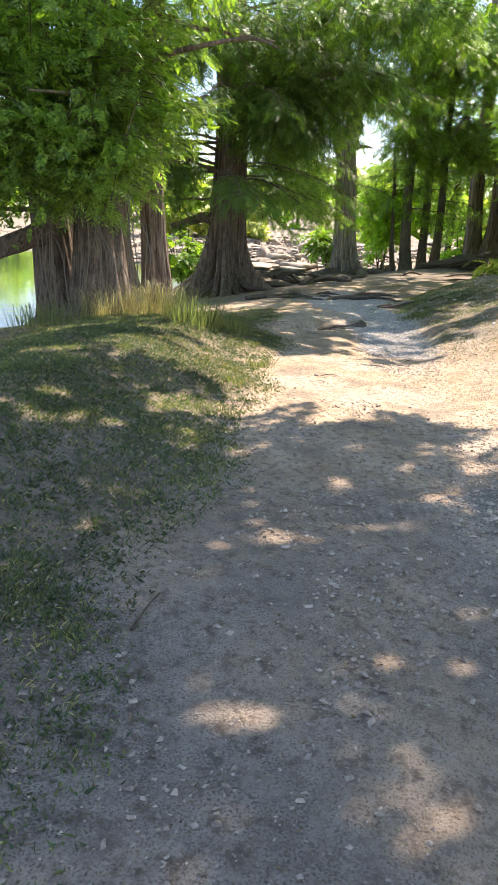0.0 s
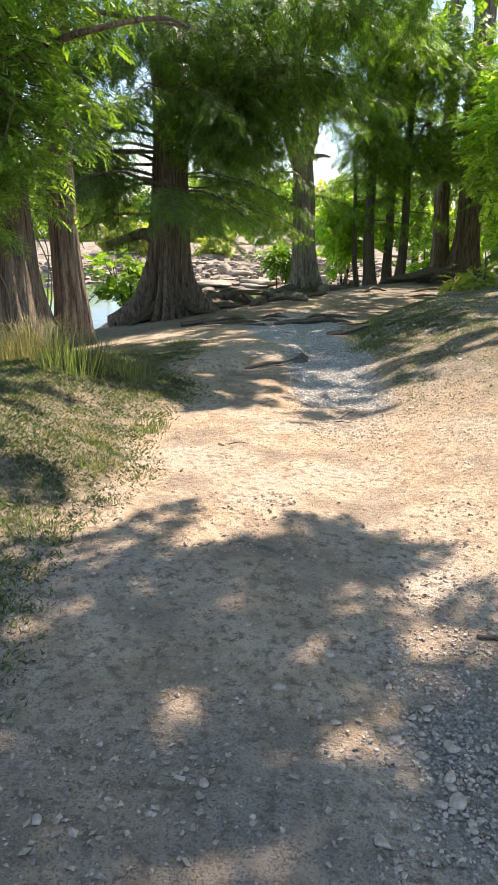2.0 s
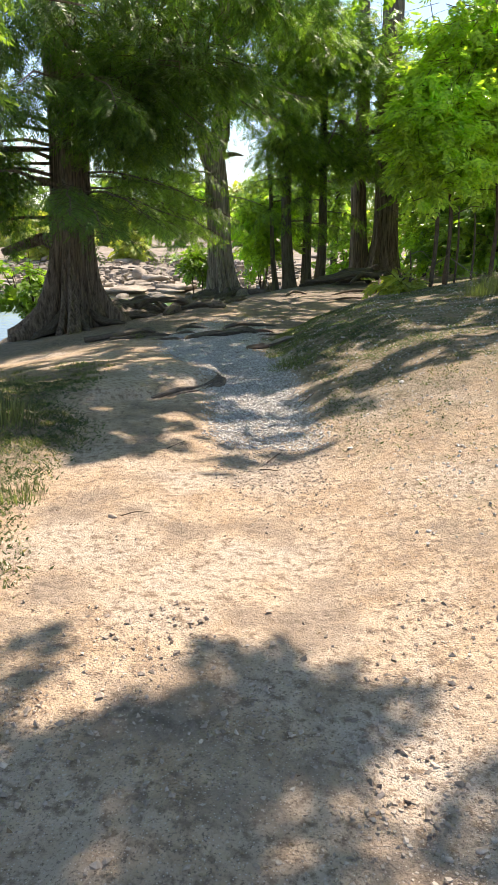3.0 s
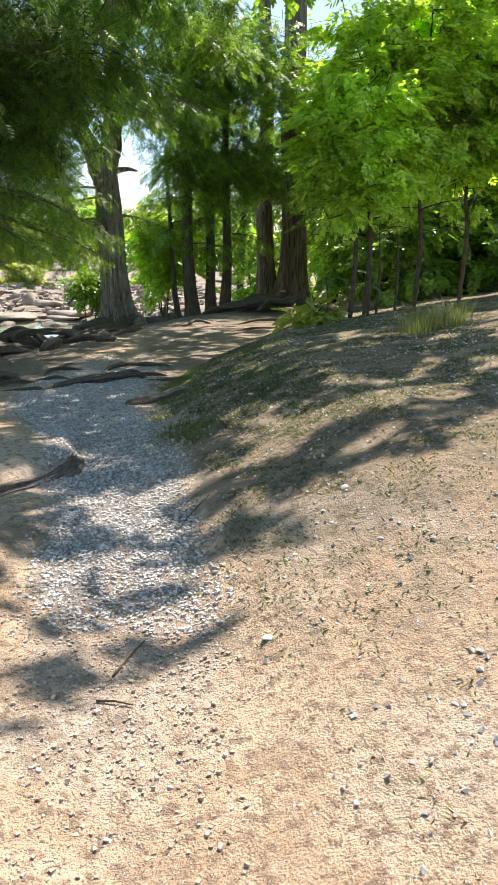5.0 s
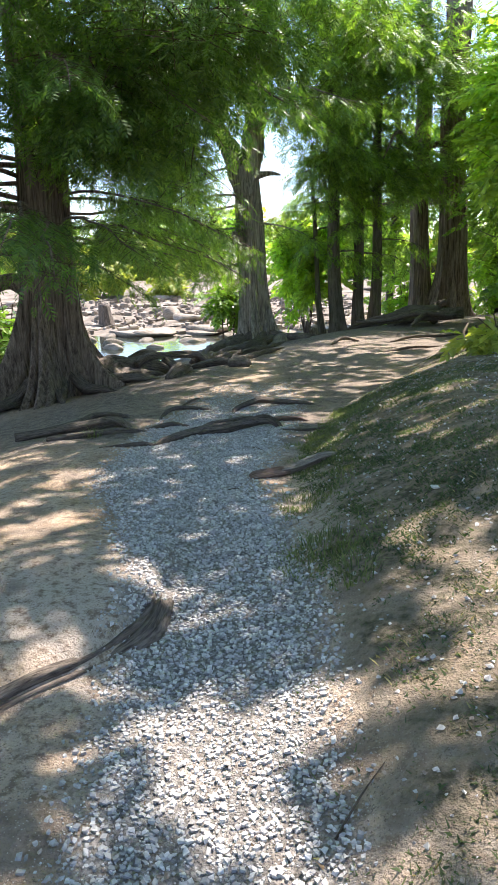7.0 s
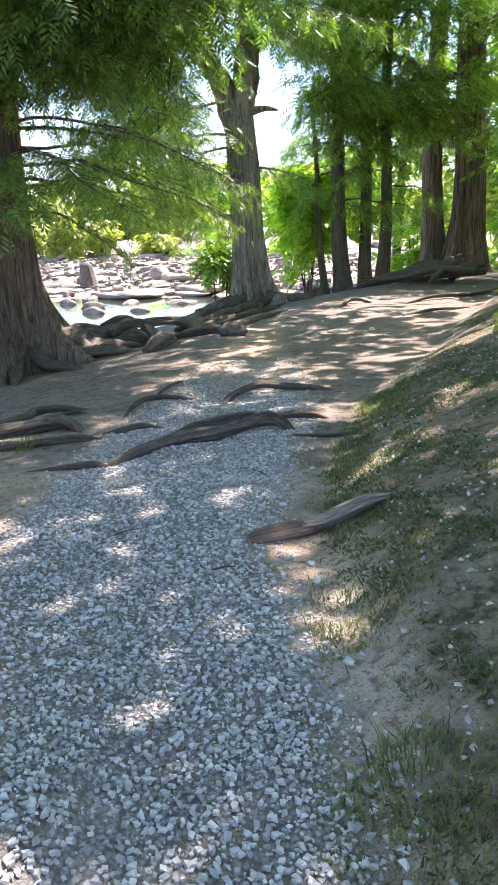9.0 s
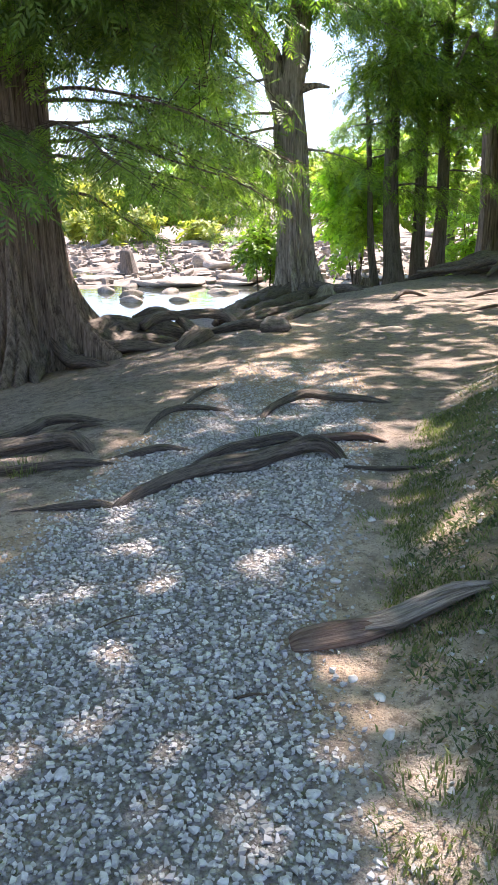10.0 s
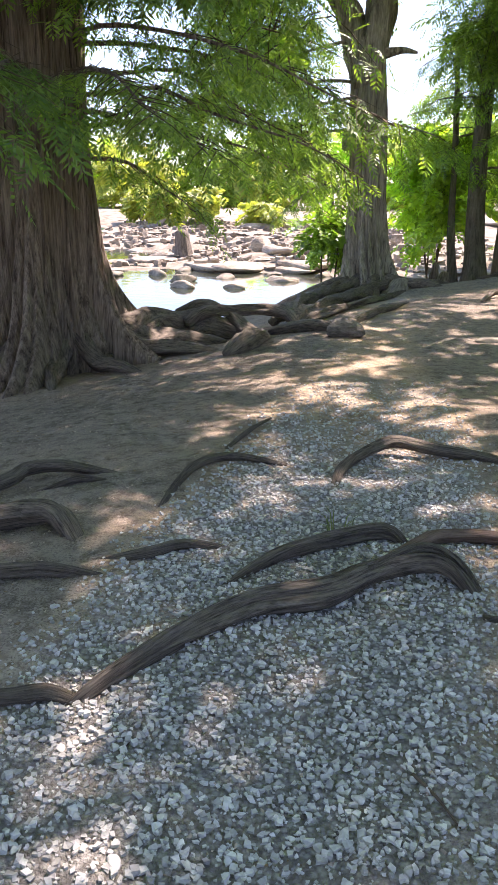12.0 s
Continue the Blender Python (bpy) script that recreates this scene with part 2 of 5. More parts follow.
def height(x, y):
    x, y = np.asarray(x, float), np.asarray(y, float)
    z = np.interp(y, (-10, 11, 13, 16, 20, 40), (0, 0.03, -0.02, -0.16, -0.22, -0.24))
    d = x - bank_edge(y)
    rise = 0.34 * np.clip(d, 0, 1.5) * smooth01(-0.05, 0.5, d) + 0.13 * np.clip(d - 1.5, 0, 6) + 0.04 * np.clip(d - 7.5, 0, 20)
    z = z + rise * np.interp(y, (0, 4, 7, 8, 14, 17, 25), (0.25, 0.3, 0.65, 1.0, 1.0, 1.1, 1.0))
    dl = left_edge(y) - x
    z = z + smooth01(0, 1.6, dl) * 0.34 * (1 - smooth01(7.5, 10.5, y))
    # soil shelf held by the old root beside the gravel
    lip = np.interp(y, (8.8, 9.0, 9.28, 9.5, 9.72, 9.95, 10.15), (-1.3, -0.95, -0.68, -0.52, -0.36, -0.3, -0.36))
    z = z + 0.10 * smooth01(0.07, -0.07, x - lip) * smooth01(8.6, 8.95, y) * (1 - smooth01(10.1, 11.3, y)) * smooth01(-2.4, -1.3, x)
    # shallow rut down the middle of the path
    mid = np.interp(y, (-3, 5, 8, 12, 16), (0.3, 0.35, 0.0, -0.35, -0.2))
    z = z - 0.03 * np.exp(-((x - mid) / 0.35) ** 2)
    u = x - shore(y)
    land = z - 0.6 * (1 - smooth01(0, 5, u)) + 0.018 * value_noise(x * 1.3, y * 1.3) + 0.009 * value_noise(x * 5, y * 5, 3) + 0.004 * value_noise(x * 15, y * 15, 5)
    shelf_y = np.interp(x, (-60, -30, -16, -9, -5, 0, 30), (58, 48, 39, 35.6, 35.3, 35, 38))
    over = y - shelf_y
    bed = -1.55 + 0.62 * smooth01(-5, 2.5, over) + 0.5 * smooth01(6, 34, over)
    slabs = np.floor(2.5 * value_noise(x * 0.33, y * 0.55, 8)) / 2.5
    bed = bed + smooth01(-2, 3, over) * (0.16 * slabs + 0.10 * value_noise(x * 1.1, y * 1.9, 9)) + 0.12 * value_noise(x * 0.7, y * 0.7, 2)
    bed = bed - 0.55 * np.exp(-(((x + 14.5) / 4.5) ** 2 + ((y - 41.5) / 2.0) ** 2))
    k = smooth01(-0.9, 0.15, u + 0.25 * value_noise(x * 1.5, y * 1.5, 6))
    return land * k + bed * (1 - k)


def ground_z(x, y):
    return float(height(np.array([x]), np.array([y]))[0])


def spaced(*runs):
    out = [runs[0][0]]
    for a, b, s0, s1 in runs:
        t = a
        while t < b - 1e-6:
            t += s0 + (s1 - s0) * (t - a) / (b - a)
            out.append(min(t, b))
    return np.unique(np.round(out, 4))


def build_ground():
    xs = spaced((-600, -60, 90, 12), (-60, -8, 3.0, 0.5), (-8, -2.4, 0.35, 0.07), (-2.4, 2.6, 0.065, 0.065), (2.6, 9, 0.07, 0.4), (9, 60, 0.5, 3), (60, 600, 12, 90))
    ys = spaced((-600, -30, 90, 4), (-30, -2, 2, 0.2), (-2, 15, 0.07, 0.07), (15, 32, 0.09, 0.25), (32, 75, 0.25, 0.6), (75, 600, 2, 60))
    gx, gy = np.meshgrid(xs, ys)
    x, y = gx.ravel(), gy.ravel()
    z = height(x, y)
    nx = len(xs)
    i = (np.arange(len(ys) - 1)[:, None] * nx + np.arange(nx - 1)).ravel()
    me = mesh_of("ground", np.stack([x, y, z], 1), np.stack([i, i + 1, i + nx + 1, i + nx], 1), EARTH)
    u = x - shore(y)
    gravel = gravel_amount(x, y)
    turf = np.maximum(smooth01(0.02, 0.5, x - bank_edge(y)) * 0.6 * np.interp(y, (2, 5, 7, 8.5), (0.9, 0.5, 0.6, 1)),
                      smooth01(0.0, 0.35, left_edge(y) - x) * 0.66 * (1 - smooth01(9.5, 12, y)))
    turf = np.maximum(turf, smooth01(6, 9, x) * 0.7)
    rock = smooth01(0.2, -0.5, u)
    # grey soil past y 12.2; below y 4.4 it paints in the path's shade
    grey_soil = np.maximum(smooth01(12.2, 14, y) * 0.66, 0.52 * (1 - smooth01(2.6, 4.4, y))) * (1 - smooth01(0.2, 0.9, x - bank_edge(y)))
    for nm, v in (("gravel", gravel), ("turf", turf * (1 - rock)), ("rock", rock), ("grey_soil", grey_soil * (1 - np.clip(gravel * 1.7, 0, 1)))):
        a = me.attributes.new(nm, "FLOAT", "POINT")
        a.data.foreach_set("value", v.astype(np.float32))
    return tagged(new("ground", me), "bare earth riverside ground with a worn footpath and grassy banks", "ground", kind="structure")


def gravel_amount(x, y):
    mid = np.interp(y, (5, 8, 10, 11, 12, 13.5, 16), (0.25, 0.1, 0.0, -0.25, -0.55, -0.5, -0.3))
    half = np.interp(y, (4, 6, 7.5, 9, 11, 12.5, 14.5, 17, 19), (0.12, 0.3, 0.45, 0.42, 0.55, 0.66, 0.72, 0.7, 0.4))
    edge = 1 - smooth01(0.7, 1.25, np.abs(x - mid) / half)
    along = smooth01(5.6, 8.6, y) * (1 - 0.65 * smooth01(14.5, 18, y))
    near = np.exp(-(((x - 0.42) / 0.3) ** 2 + ((y - 2.85) / 0.75) ** 2)) * 0.72
    return np.maximum(edge * along * 0.72, near)


build_ground()
_w = mesh_of("river", [(-600, -60, WATER_Z), (200, -60, WATER_Z), (200, 62, WATER_Z), (-600, 62, WATER_Z)], [(0, 1, 2, 3)], WATER)
tagged(new("water", _w), "still greenish river water reflecting the sky", "river", kind="structure")

# ---- trunks, roots, limbs ----


def tube(points, radii, seg=10, rough=0.12, seed=0, step=0.06, flat=1.0, lobes=0, ridged=1.0):
    """A bent, tapered, slightly knotted round: vertices and faces. Points are smoothed with Catmull-Rom."""
    p = np.asarray(points, float)
    r = np.asarray(radii, float)
    q = np.vstack([2 * p[0] - p[1], p, 2 * p[-1] - p[-2]])
    path, rad = [], []
    for i in range(len(p) - 1):
        a, b, c, d = q[i:i + 4]
        k = max(2, int(np.linalg.norm(c - b) / step))
        t = np.linspace(0, 1, k, endpoint=False)[:, None]
        path.append(0.5 * (2 * b + (c - a) * t + (2 * a - 5 * b + 4 * c - d) * t ** 2 + (3 * b - a - 3 * c + d) * t ** 3))
        rad.append(r[i] + (r[i + 1] - r[i]) * t[:, 0])
    path, rad = np.vstack(path + [p[-1:]]), np.r_[np.concatenate(rad), r[-1]]
    tan = np.gradient(path, axis=0)
    tan /= np.linalg.norm(tan, axis=1)[:, None] + 1e-9
    up = np.where(np.abs(tan[:, 2:3]) > 0.9, (1.0, 0, 0), (0, 0, 1.0))
    side = np.cross(tan, up)
    side /= np.linalg.norm(side, axis=1)[:, None] + 1e-9
    nor = np.cross(side, tan)
    th = np.linspace(0, 2 * np.pi, seg, endpoint=False)
    along = np.arange(len(path)) * step
    ca, sa, al = np.cos(th)[None], np.sin(th)[None], along[:, None]
    wob = 1 + rough * value_noise(al * 2.2 + 1.6 * ca, 1.6 * sa + 0 * al, seed) + rough * 0.5 * value_noise(al * 4 + 5 * ca, 5 * sa + 0 * al, seed + 1)
    if lobes:
        wob = wob + ridged * 0.13 * np.cos(lobes * th + seed + along[:, None] * 1.3 + np.sin(along[:, None] * 4)) + ridged * 0.07 * np.cos(7 * th + 2 * np.sin(along[:, None] * 3 + seed)) + ridged * 0.05 * np.cos(11 * th + 1.5 * np.sin(along[:, None] * 5))
    rr = rad[:, None] * wob
    v = path[:, None] + side[:, None] * (np.cos(th)[None, :, None] * rr[..., None]) + nor[:, None] * (np.sin(th)[None, :, None] * rr[..., None] * flat)
    n = len(path)
    i, j = np.meshgrid(np.arange(n - 1), np.arange(seg), indexing="ij")
    a, b = i * seg + j, i * seg + (j + 1) % seg
    f = np.stack([a, b, b + seg, a + seg], -1).reshape(-1, 4)
    v = np.vstack([v.reshape(-1, 3), path[:1], path[-1:]])
    e = n * seg
    jj = np.arange(seg)
    caps = np.vstack([np.stack([np.full(seg, e), (jj + 1) % seg, jj, jj], 1)[:, :4], np.stack([np.full(seg, e + 1), e - seg + jj, e - seg + (jj + 1) % seg, e - seg + (jj + 1) % seg], 1)])
    g = np.stack([np.tile(np.cos(th), n) * 0.5, np.tile(np.sin(th), n) * 0.5, np.repeat(along + seed * 3.7, seg)], 1)
    return v, f, caps[:, :3], np.vstack([g, g[:1], g[-1:]])


def grained(me, g):
    a = me.attributes.new("grain", "FLOAT_VECTOR", "POINT")
    a.data.foreach_set("vector", np.asarray(g, np.float32).ravel())
    return me


def tube_mesh(name, material, *tubes):
    """Tubes joined into one mesh."""
    vs, fs, gs, off = [], [], [], 0
    for v, f, c, g in tubes:
        gs.append(g)
        vs.append(v)
        fs.append(np.vstack([f[:, [0, 1, 2]], f[:, [0, 2, 3]], c]) + off)
        off += len(v)
    return grained(mesh_of(name, np.vstack(vs), np.vstack(fs), material), np.vstack(gs))


def trunk_mesh(name, base, lean, tall, radius, flare, lobes, seed, material, seg=72, ridge=0.05, sink=0.35, top=0.6):
    """A fluted trunk: buttresses spread at the foot, furrowed bark above."""
    hs = np.r_[np.linspace(-sink, 0, 5), np.linspace(0.04, 1.0, 22), np.linspace(1.08, tall, max(10, int(tall / 0.16)))]
    if tall < 1.2:
        hs = np.r_[np.linspace(-sink, tall * 0.9, 16), tall * 0.97, tall]
    th = np.linspace(0, 2 * np.pi, seg, endpoint=False)
    h, a = np.meshgrid(hs, th, indexing="ij")
    hp = np.clip(h, 0, None)
    rng = np.random.RandomState(seed)
    body = radius * (1 - (1 - top) * np.clip(hp / tall, 0, 1) ** 0.8)
    foot = 0.75 * flare * np.exp(-hp / 0.5) + 0.4 * flare * np.exp(-hp / 1.5)
    lob = 0.5 + 0.5 * np.cos(lobes * a + 0.9 * np.sin(2 * a + seed) + rng.rand() * 6)
    lob2 = 0.5 + 0.5 * np.cos((2 * lobes + 1) * a + rng.rand() * 6 + 0.4 * np.sin(h * 1.7))
    r = body * (1 + foot * (0.35 + 0.8 * lob ** 1.5 + 0.2 * lob2))
    fl = np.abs(np.cos((lobes + 7) * 0.5 * a + 0.7 * np.sin(3 * a + seed) + 0.25 * np.sin(h * 0.9 + seed))) ** 0.55
    r *= 1 + np.clip(flare, 0, 1.2) * (0.07 + 0.30 * np.exp(-hp / 1.2)) * (fl - 0.75)
    if flare > 1:
        for k, (m, deep, fall) in enumerate(((lobes * 2 + 1, 0.34, 0.9), (lobes * 4 + 3, 0.17, 1.6), (lobes * 7 + 2, 0.06, 6.0))):
            cleft = (1 - np.abs(np.sin(0.5 * m * a + 0.8 * np.sin(2 * a + seed + k) + 0.22 * np.sin(h * 1.3 + 3 * a + k)))) ** 2.2
            r *= 1 - min(1.0, flare / 2) * deep * np.exp(-hp / fall) * cleft
    r *= 1 + 0.05 * (lob2 - 0.5) + ridge * value_noise(a * 9.5, h * 0.9 + a * 2, seed) + ridge * 0.7 * value_noise(a * 21, h * 1.6, seed + 2)
    r *= 1 + 0.05 * value_noise(a * 1.1, h * 0.8, seed + 4)
    if tall < 1.2:
        r = r * np.clip((tall - h) / (0.1 * tall), 0, 1) ** 0.5
    cx = base[0] + lean[0] * hp / tall + 0.06 * np.sin(hp * 0.8 + seed) * np.clip(hp, 0, 1)
    cy = base[1] + lean[1] * hp / tall
    v = np.stack([cx + r * np.cos(a), cy + r * np.sin(a), base[2] + h], -1).reshape(-1, 3)
    n = len(hs)
    i, j = np.meshgrid(np.arange(n - 1), np.arange(seg), indexing="ij")
    p, q = i * seg + j, i * seg + (j + 1) % seg
    me = mesh_of(name, v, np.stack([p, q, q + seg, p + seg], -1).reshape(-1, 4), material)
    return grained(me, np.stack([0.5 * np.cos(a), 0.5 * np.sin(a), h], -1).reshape(-1, 3))


# ---- foliage ----


def spray_shape(pairs, leaf, width, droop, fold=0.0, tip=True):
    """A twig of leaflets along +x, length 1: quads."""
    v = []
    for i in range(pairs):
        t = (i + 0.6) / pairs
        size = leaf * (0.55 + 0.75 * math.sin(math.pi * min(1, 0.2 + 0.72 * t)))
        for s in (-1, 1):
            d = np.array((0.62, s * 0.78, -0.15 - droop * t))
            n = np.array((-d[1] * s, d[0] * s, 0)) * s
            n = n / np.linalg.norm(n) * width * size / leaf
            o = np.array((t + (0.02 if s > 0 else 0), 0, -droop * t * t))
            lift = np.array((0, 0, fold * width))
            v.append([o, o + d * size * 0.45 + n + lift, o + d * size, o + d * size * 0.45 - n + lift])
    if tip:
        o = np.array((0.98, 0, -droop * 0.96))
        v.append([o, o + (leaf * 0.45, width, -0.05), o + (leaf, 0, -0.1), o + (leaf * 0.45, -width, -0.05)])
    return np.array(v)


NEEDLE = spray_shape(5, 0.34, 0.075, 0.25)
COMPOUND = spray_shape(3, 0.44, 0.17, 0.30, 0.5)
FEATHER = spray_shape(4, 0.42, 0.062, 0.3)
LEAFLETS = spray_shape(3, 0.5, 0.17, 0.2, 0.3)


def sun_shadow(p):
    """Where the shadows of points fall on level ground."""
    k = p[:, 2] / SUN_TO.z
    return p[:, 0] - SUN_TO.x * k, p[:, 1] - SUN_TO.y * k


def open_sky(p):
    """True for points over the sunny clearings, so that the crowns have their gaps there."""
    x, y = sun_shadow(p)
    j = 0.4 * value_noise(x * 1.6, y * 1.6, 21) + 0.35 * value_noise(x * 4, y * 4, 22)
    a = ((x + 0.05) / 1.8) ** 2 + ((y - 5.6) / 1.5) ** 2
    b = ((x - 1.7) / 1.5) ** 2 + ((y - 7.1) / 1.25) ** 2
    d = ((x - 0.2) / 0.45) ** 2 + ((y - 8.85) / 0.5) ** 2
    e = ((x - 0.2) / 0.35) ** 2 + ((y - 10.15) / 0.15) ** 2
    c = ((x - 5.0) / 3.2) ** 2 + ((y - 16.2) / 2.7) ** 2
    return (np.minimum.reduce([a, b, c, d, e]) < 1 + j) & (p[:, 2] > 1.2)


def twig_rods(c, o, reach, thick=1.0):
    """Thin three-sided twigs through the clumps: vertices and quads."""
    n = len(c)
    s = np.cross(o, (0.3, 0.2, 1.0))
    s /= np.linalg.norm(s, axis=1)[:, None] + 1e-9
    w = np.cross(o, s)
    a, b, mid = c - o * reach * 1.4, c + o * reach, c + np.array((0, 0, reach * 0.12))
    rings = []
    for p, r in ((a, 0.011), (mid, 0.007), (b, 0.002)):
        for t in (0, 2.094, 4.189):
            rings.append(p + (s * math.cos(t) + w * math.sin(t)) * r * thick)
    v = np.stack(rings, 1).reshape(-1, 3)
    quad = np.array([(i, (i + 1) % 3, 3 + (i + 1) % 3, 3 + i) for i in range(3)])
    quad = np.vstack([quad, quad + 3])
    return v, (np.arange(n)[:, None, None] * 9 + quad[None]).reshape(-1, 4)


def leaf_mesh(name, pos, d, length, shape, rods, material, rng, flatness):
    """Sprays of one shape set at their places and headings, joined with the twigs that carry them."""
    n = len(pos)
    d = d / (np.linalg.norm(d, axis=1)[:, None] + 1e-9)
    up = np.array((0, 0, 1.0)) + rng.normal(size=(n, 3)) * flatness
    s = np.cross(up, d)
    s /= np.linalg.norm(s, axis=1)[:, None] + 1e-9
    w = np.cross(d, s)
    ln = length * (0.6 + 0.8 * rng.rand(n))
    m = np.stack([d, s, w], 1) * ln[:, None, None]
    flat = shape.reshape(-1, 3)
    v = np.einsum("pk,nkj->npj", flat, m) + pos[:, None]
    q = len(flat)
    f = np.arange(n * q, dtype=np.int32).reshape(-1, 4)
    me = mesh_of(name, np.vstack([v.reshape(-1, 3), rods[0]]), np.vstack([f, rods[1] + n * q]), material, smooth=False)
    me.materials.append(TWIG)
    slots = np.zeros(len(me.polygons), np.int32)
    slots[len(f):] = 1
    me.polygons.foreach_set("material_index", slots)
    return me


def boughs(parent, arms, seed, material, leaf=0.15, every=0.15, twig=0.55, bark=None, name="crown", thick=0.045, step=0.075, label=""):
    """Feathery cypress boughs. Arms: start, heading, length, rise, sag. Each is a limb of its own; its twigs carry flat sprays."""
    rng = np.random.RandomState(seed)
    pos, heads, mids, along, reach = [], [], [], [], []
    for i, (start, heading, length, rise, sag) in enumerate(arms):
        out = np.array((math.cos(heading), math.sin(heading), 0.0))
        side = np.array((-out[1], out[0], 0.0))
        bend = rng.normal() * 0.12 * length
        def spot(t):
            return np.array(start) + out * length * t + side * bend * t * t + np.array((0, 0, rise * t - sag * t * t))
        ts = np.linspace(0, 1, 7)
        put("bough", tube_mesh("bough", bark or BARK, tube([spot(t) + rng.normal(size=3) * 0.012 * length for t in ts], thick * (1.05 - 0.9 * ts), 6, 0.15, seed + i, 0.2)), parent)
        count = int(length * 0.85 / every)
        for k in range(count):
            t = 0.15 + 0.85 * (k + rng.rand()) / count
            sg = 1 if k % 2 else -1
            h = out * (0.45 + 0.4 * rng.rand()) + side * sg * (0.55 + 0.5 * rng.rand()) + np.array((0, 0, -0.05 - 0.55 * rng.rand()))
            h /= np.linalg.norm(h)
            tl = twig * (0.45 + 0.75 * math.sin(math.pi * (0.12 + 0.76 * t))) * (0.6 + 0.8 * rng.rand())
            m = max(3, int(tl / step))
            u = (np.arange(m) + rng.rand(m)) / m
            p = spot(t) + h * tl * u[:, None] + np.array((0, 0, -0.4 * tl)) * (u ** 2)[:, None]
            sw = np.cross(h, (0, 0, 1.0)) * np.where(np.arange(m) % 2, 0.8, -0.8)[:, None]
            pos.append(p + rng.normal(size=(m, 3)) * 0.02)
            heads.append(h * 0.6 + sw + np.array((0, 0, -0.3)) - np.array((0, 0, 0.35)) * u[:, None] + rng.normal(size=(m, 3)) * 0.22)
            mids.append(spot(t) + h * tl * 0.5 + np.array((0, 0, -0.07 * tl)))
            along.append(h + np.array((0, 0, -0.2)))
            reach.append(tl)
    p, d, c, o = np.vstack(pos), np.vstack(heads), np.array(mids), np.array(along)
    keep, stay = ~open_sky(p), ~open_sky(c)
    p, d, c, o = p[keep], d[keep], c[stay], o[stay]
    o /= np.linalg.norm(o, axis=1)[:, None]
    rods = twig_rods(c, o, float(np.mean(reach)) * 0.42, 0.5)
    return put(name, leaf_mesh(name, p, d, leaf, FEATHER, rods, material, rng, 0.3), parent, label)


def sprays(name, clouds, shape, length, material, seed, spread=0.5, gaps=True, flatness=0.35, droop=0.25):
    """A crown out of sprays. Clouds: centre, radii, clumps, sprays in a clump."""
    rng = np.random.RandomState(seed)
    centres, outs, counts = [], [], []
    for c, r, clumps, many in clouds:
        u = rng.normal(size=(clumps, 3))
        u /= np.linalg.norm(u, axis=1)[:, None]
        u *= rng.rand(clumps, 1) ** 0.42
        centres.append(np.array(c) + u * np.array(r))
        outs.append(u * np.array((1, 1, 0.3)))
        counts.append(np.full(clumps, many))
    c, o, k = np.vstack(centres), np.vstack(outs), np.concatenate(counts)
    if gaps:
        keep = ~open_sky(c)
        c, o, k = c[keep], o[keep], k[keep]
    o = o + rng.normal(size=o.shape) * 0.4
    o[:, 2] = o[:, 2] * 0.5 - droop
    o /= np.linalg.norm(o, axis=1)[:, None]
    rods = twig_rods(c, o, spread * 1.1)
    c, o = np.repeat(c, k, 0), np.repeat(o, k, 0)
    n = len(c)
    pos = c + o * (rng.rand(n, 1) - 0.35) * spread * 2 + rng.normal(size=(n, 3)) * spread * np.array((0.38, 0.38, 0.22))
    if gaps:
        keep = ~open_sky(pos)
        pos, o = pos[keep], o[keep]
        n = len(pos)
    d = o + rng.normal(size=(n, 3)) * np.array((0.6, 0.6, 0.35))
    return leaf_mesh(name, pos, d, length, shape, rods, material, rng, flatness)


def limb(parent, start, heading, length, rise, radius, seed, material=BARK, fall=0.25, name="limb"):
    """A branch that leaves the trunk, climbs and droops at its end."""
    rng = np.random.RandomState(seed)
    pts, rs = [np.array(start, float)], [radius]
    dx, dy = math.cos(heading), math.sin(heading)
    for t in (0.25, 0.5, 0.75, 1.0):
        w = rng.normal(size=3) * 0.05 * length
        pts.append(np.array(start) + np.array((dx, dy, 0)) * length * t + np.array((0, 0, rise * t - fall * length * t * t)) + w)
        rs.append(radius * (1 - 0.82 * t))
    return put(name, tube_mesh(name, material, tube(pts, rs, 7, 0.15, seed, 0.15)), parent)


# ---- riverside trees ----


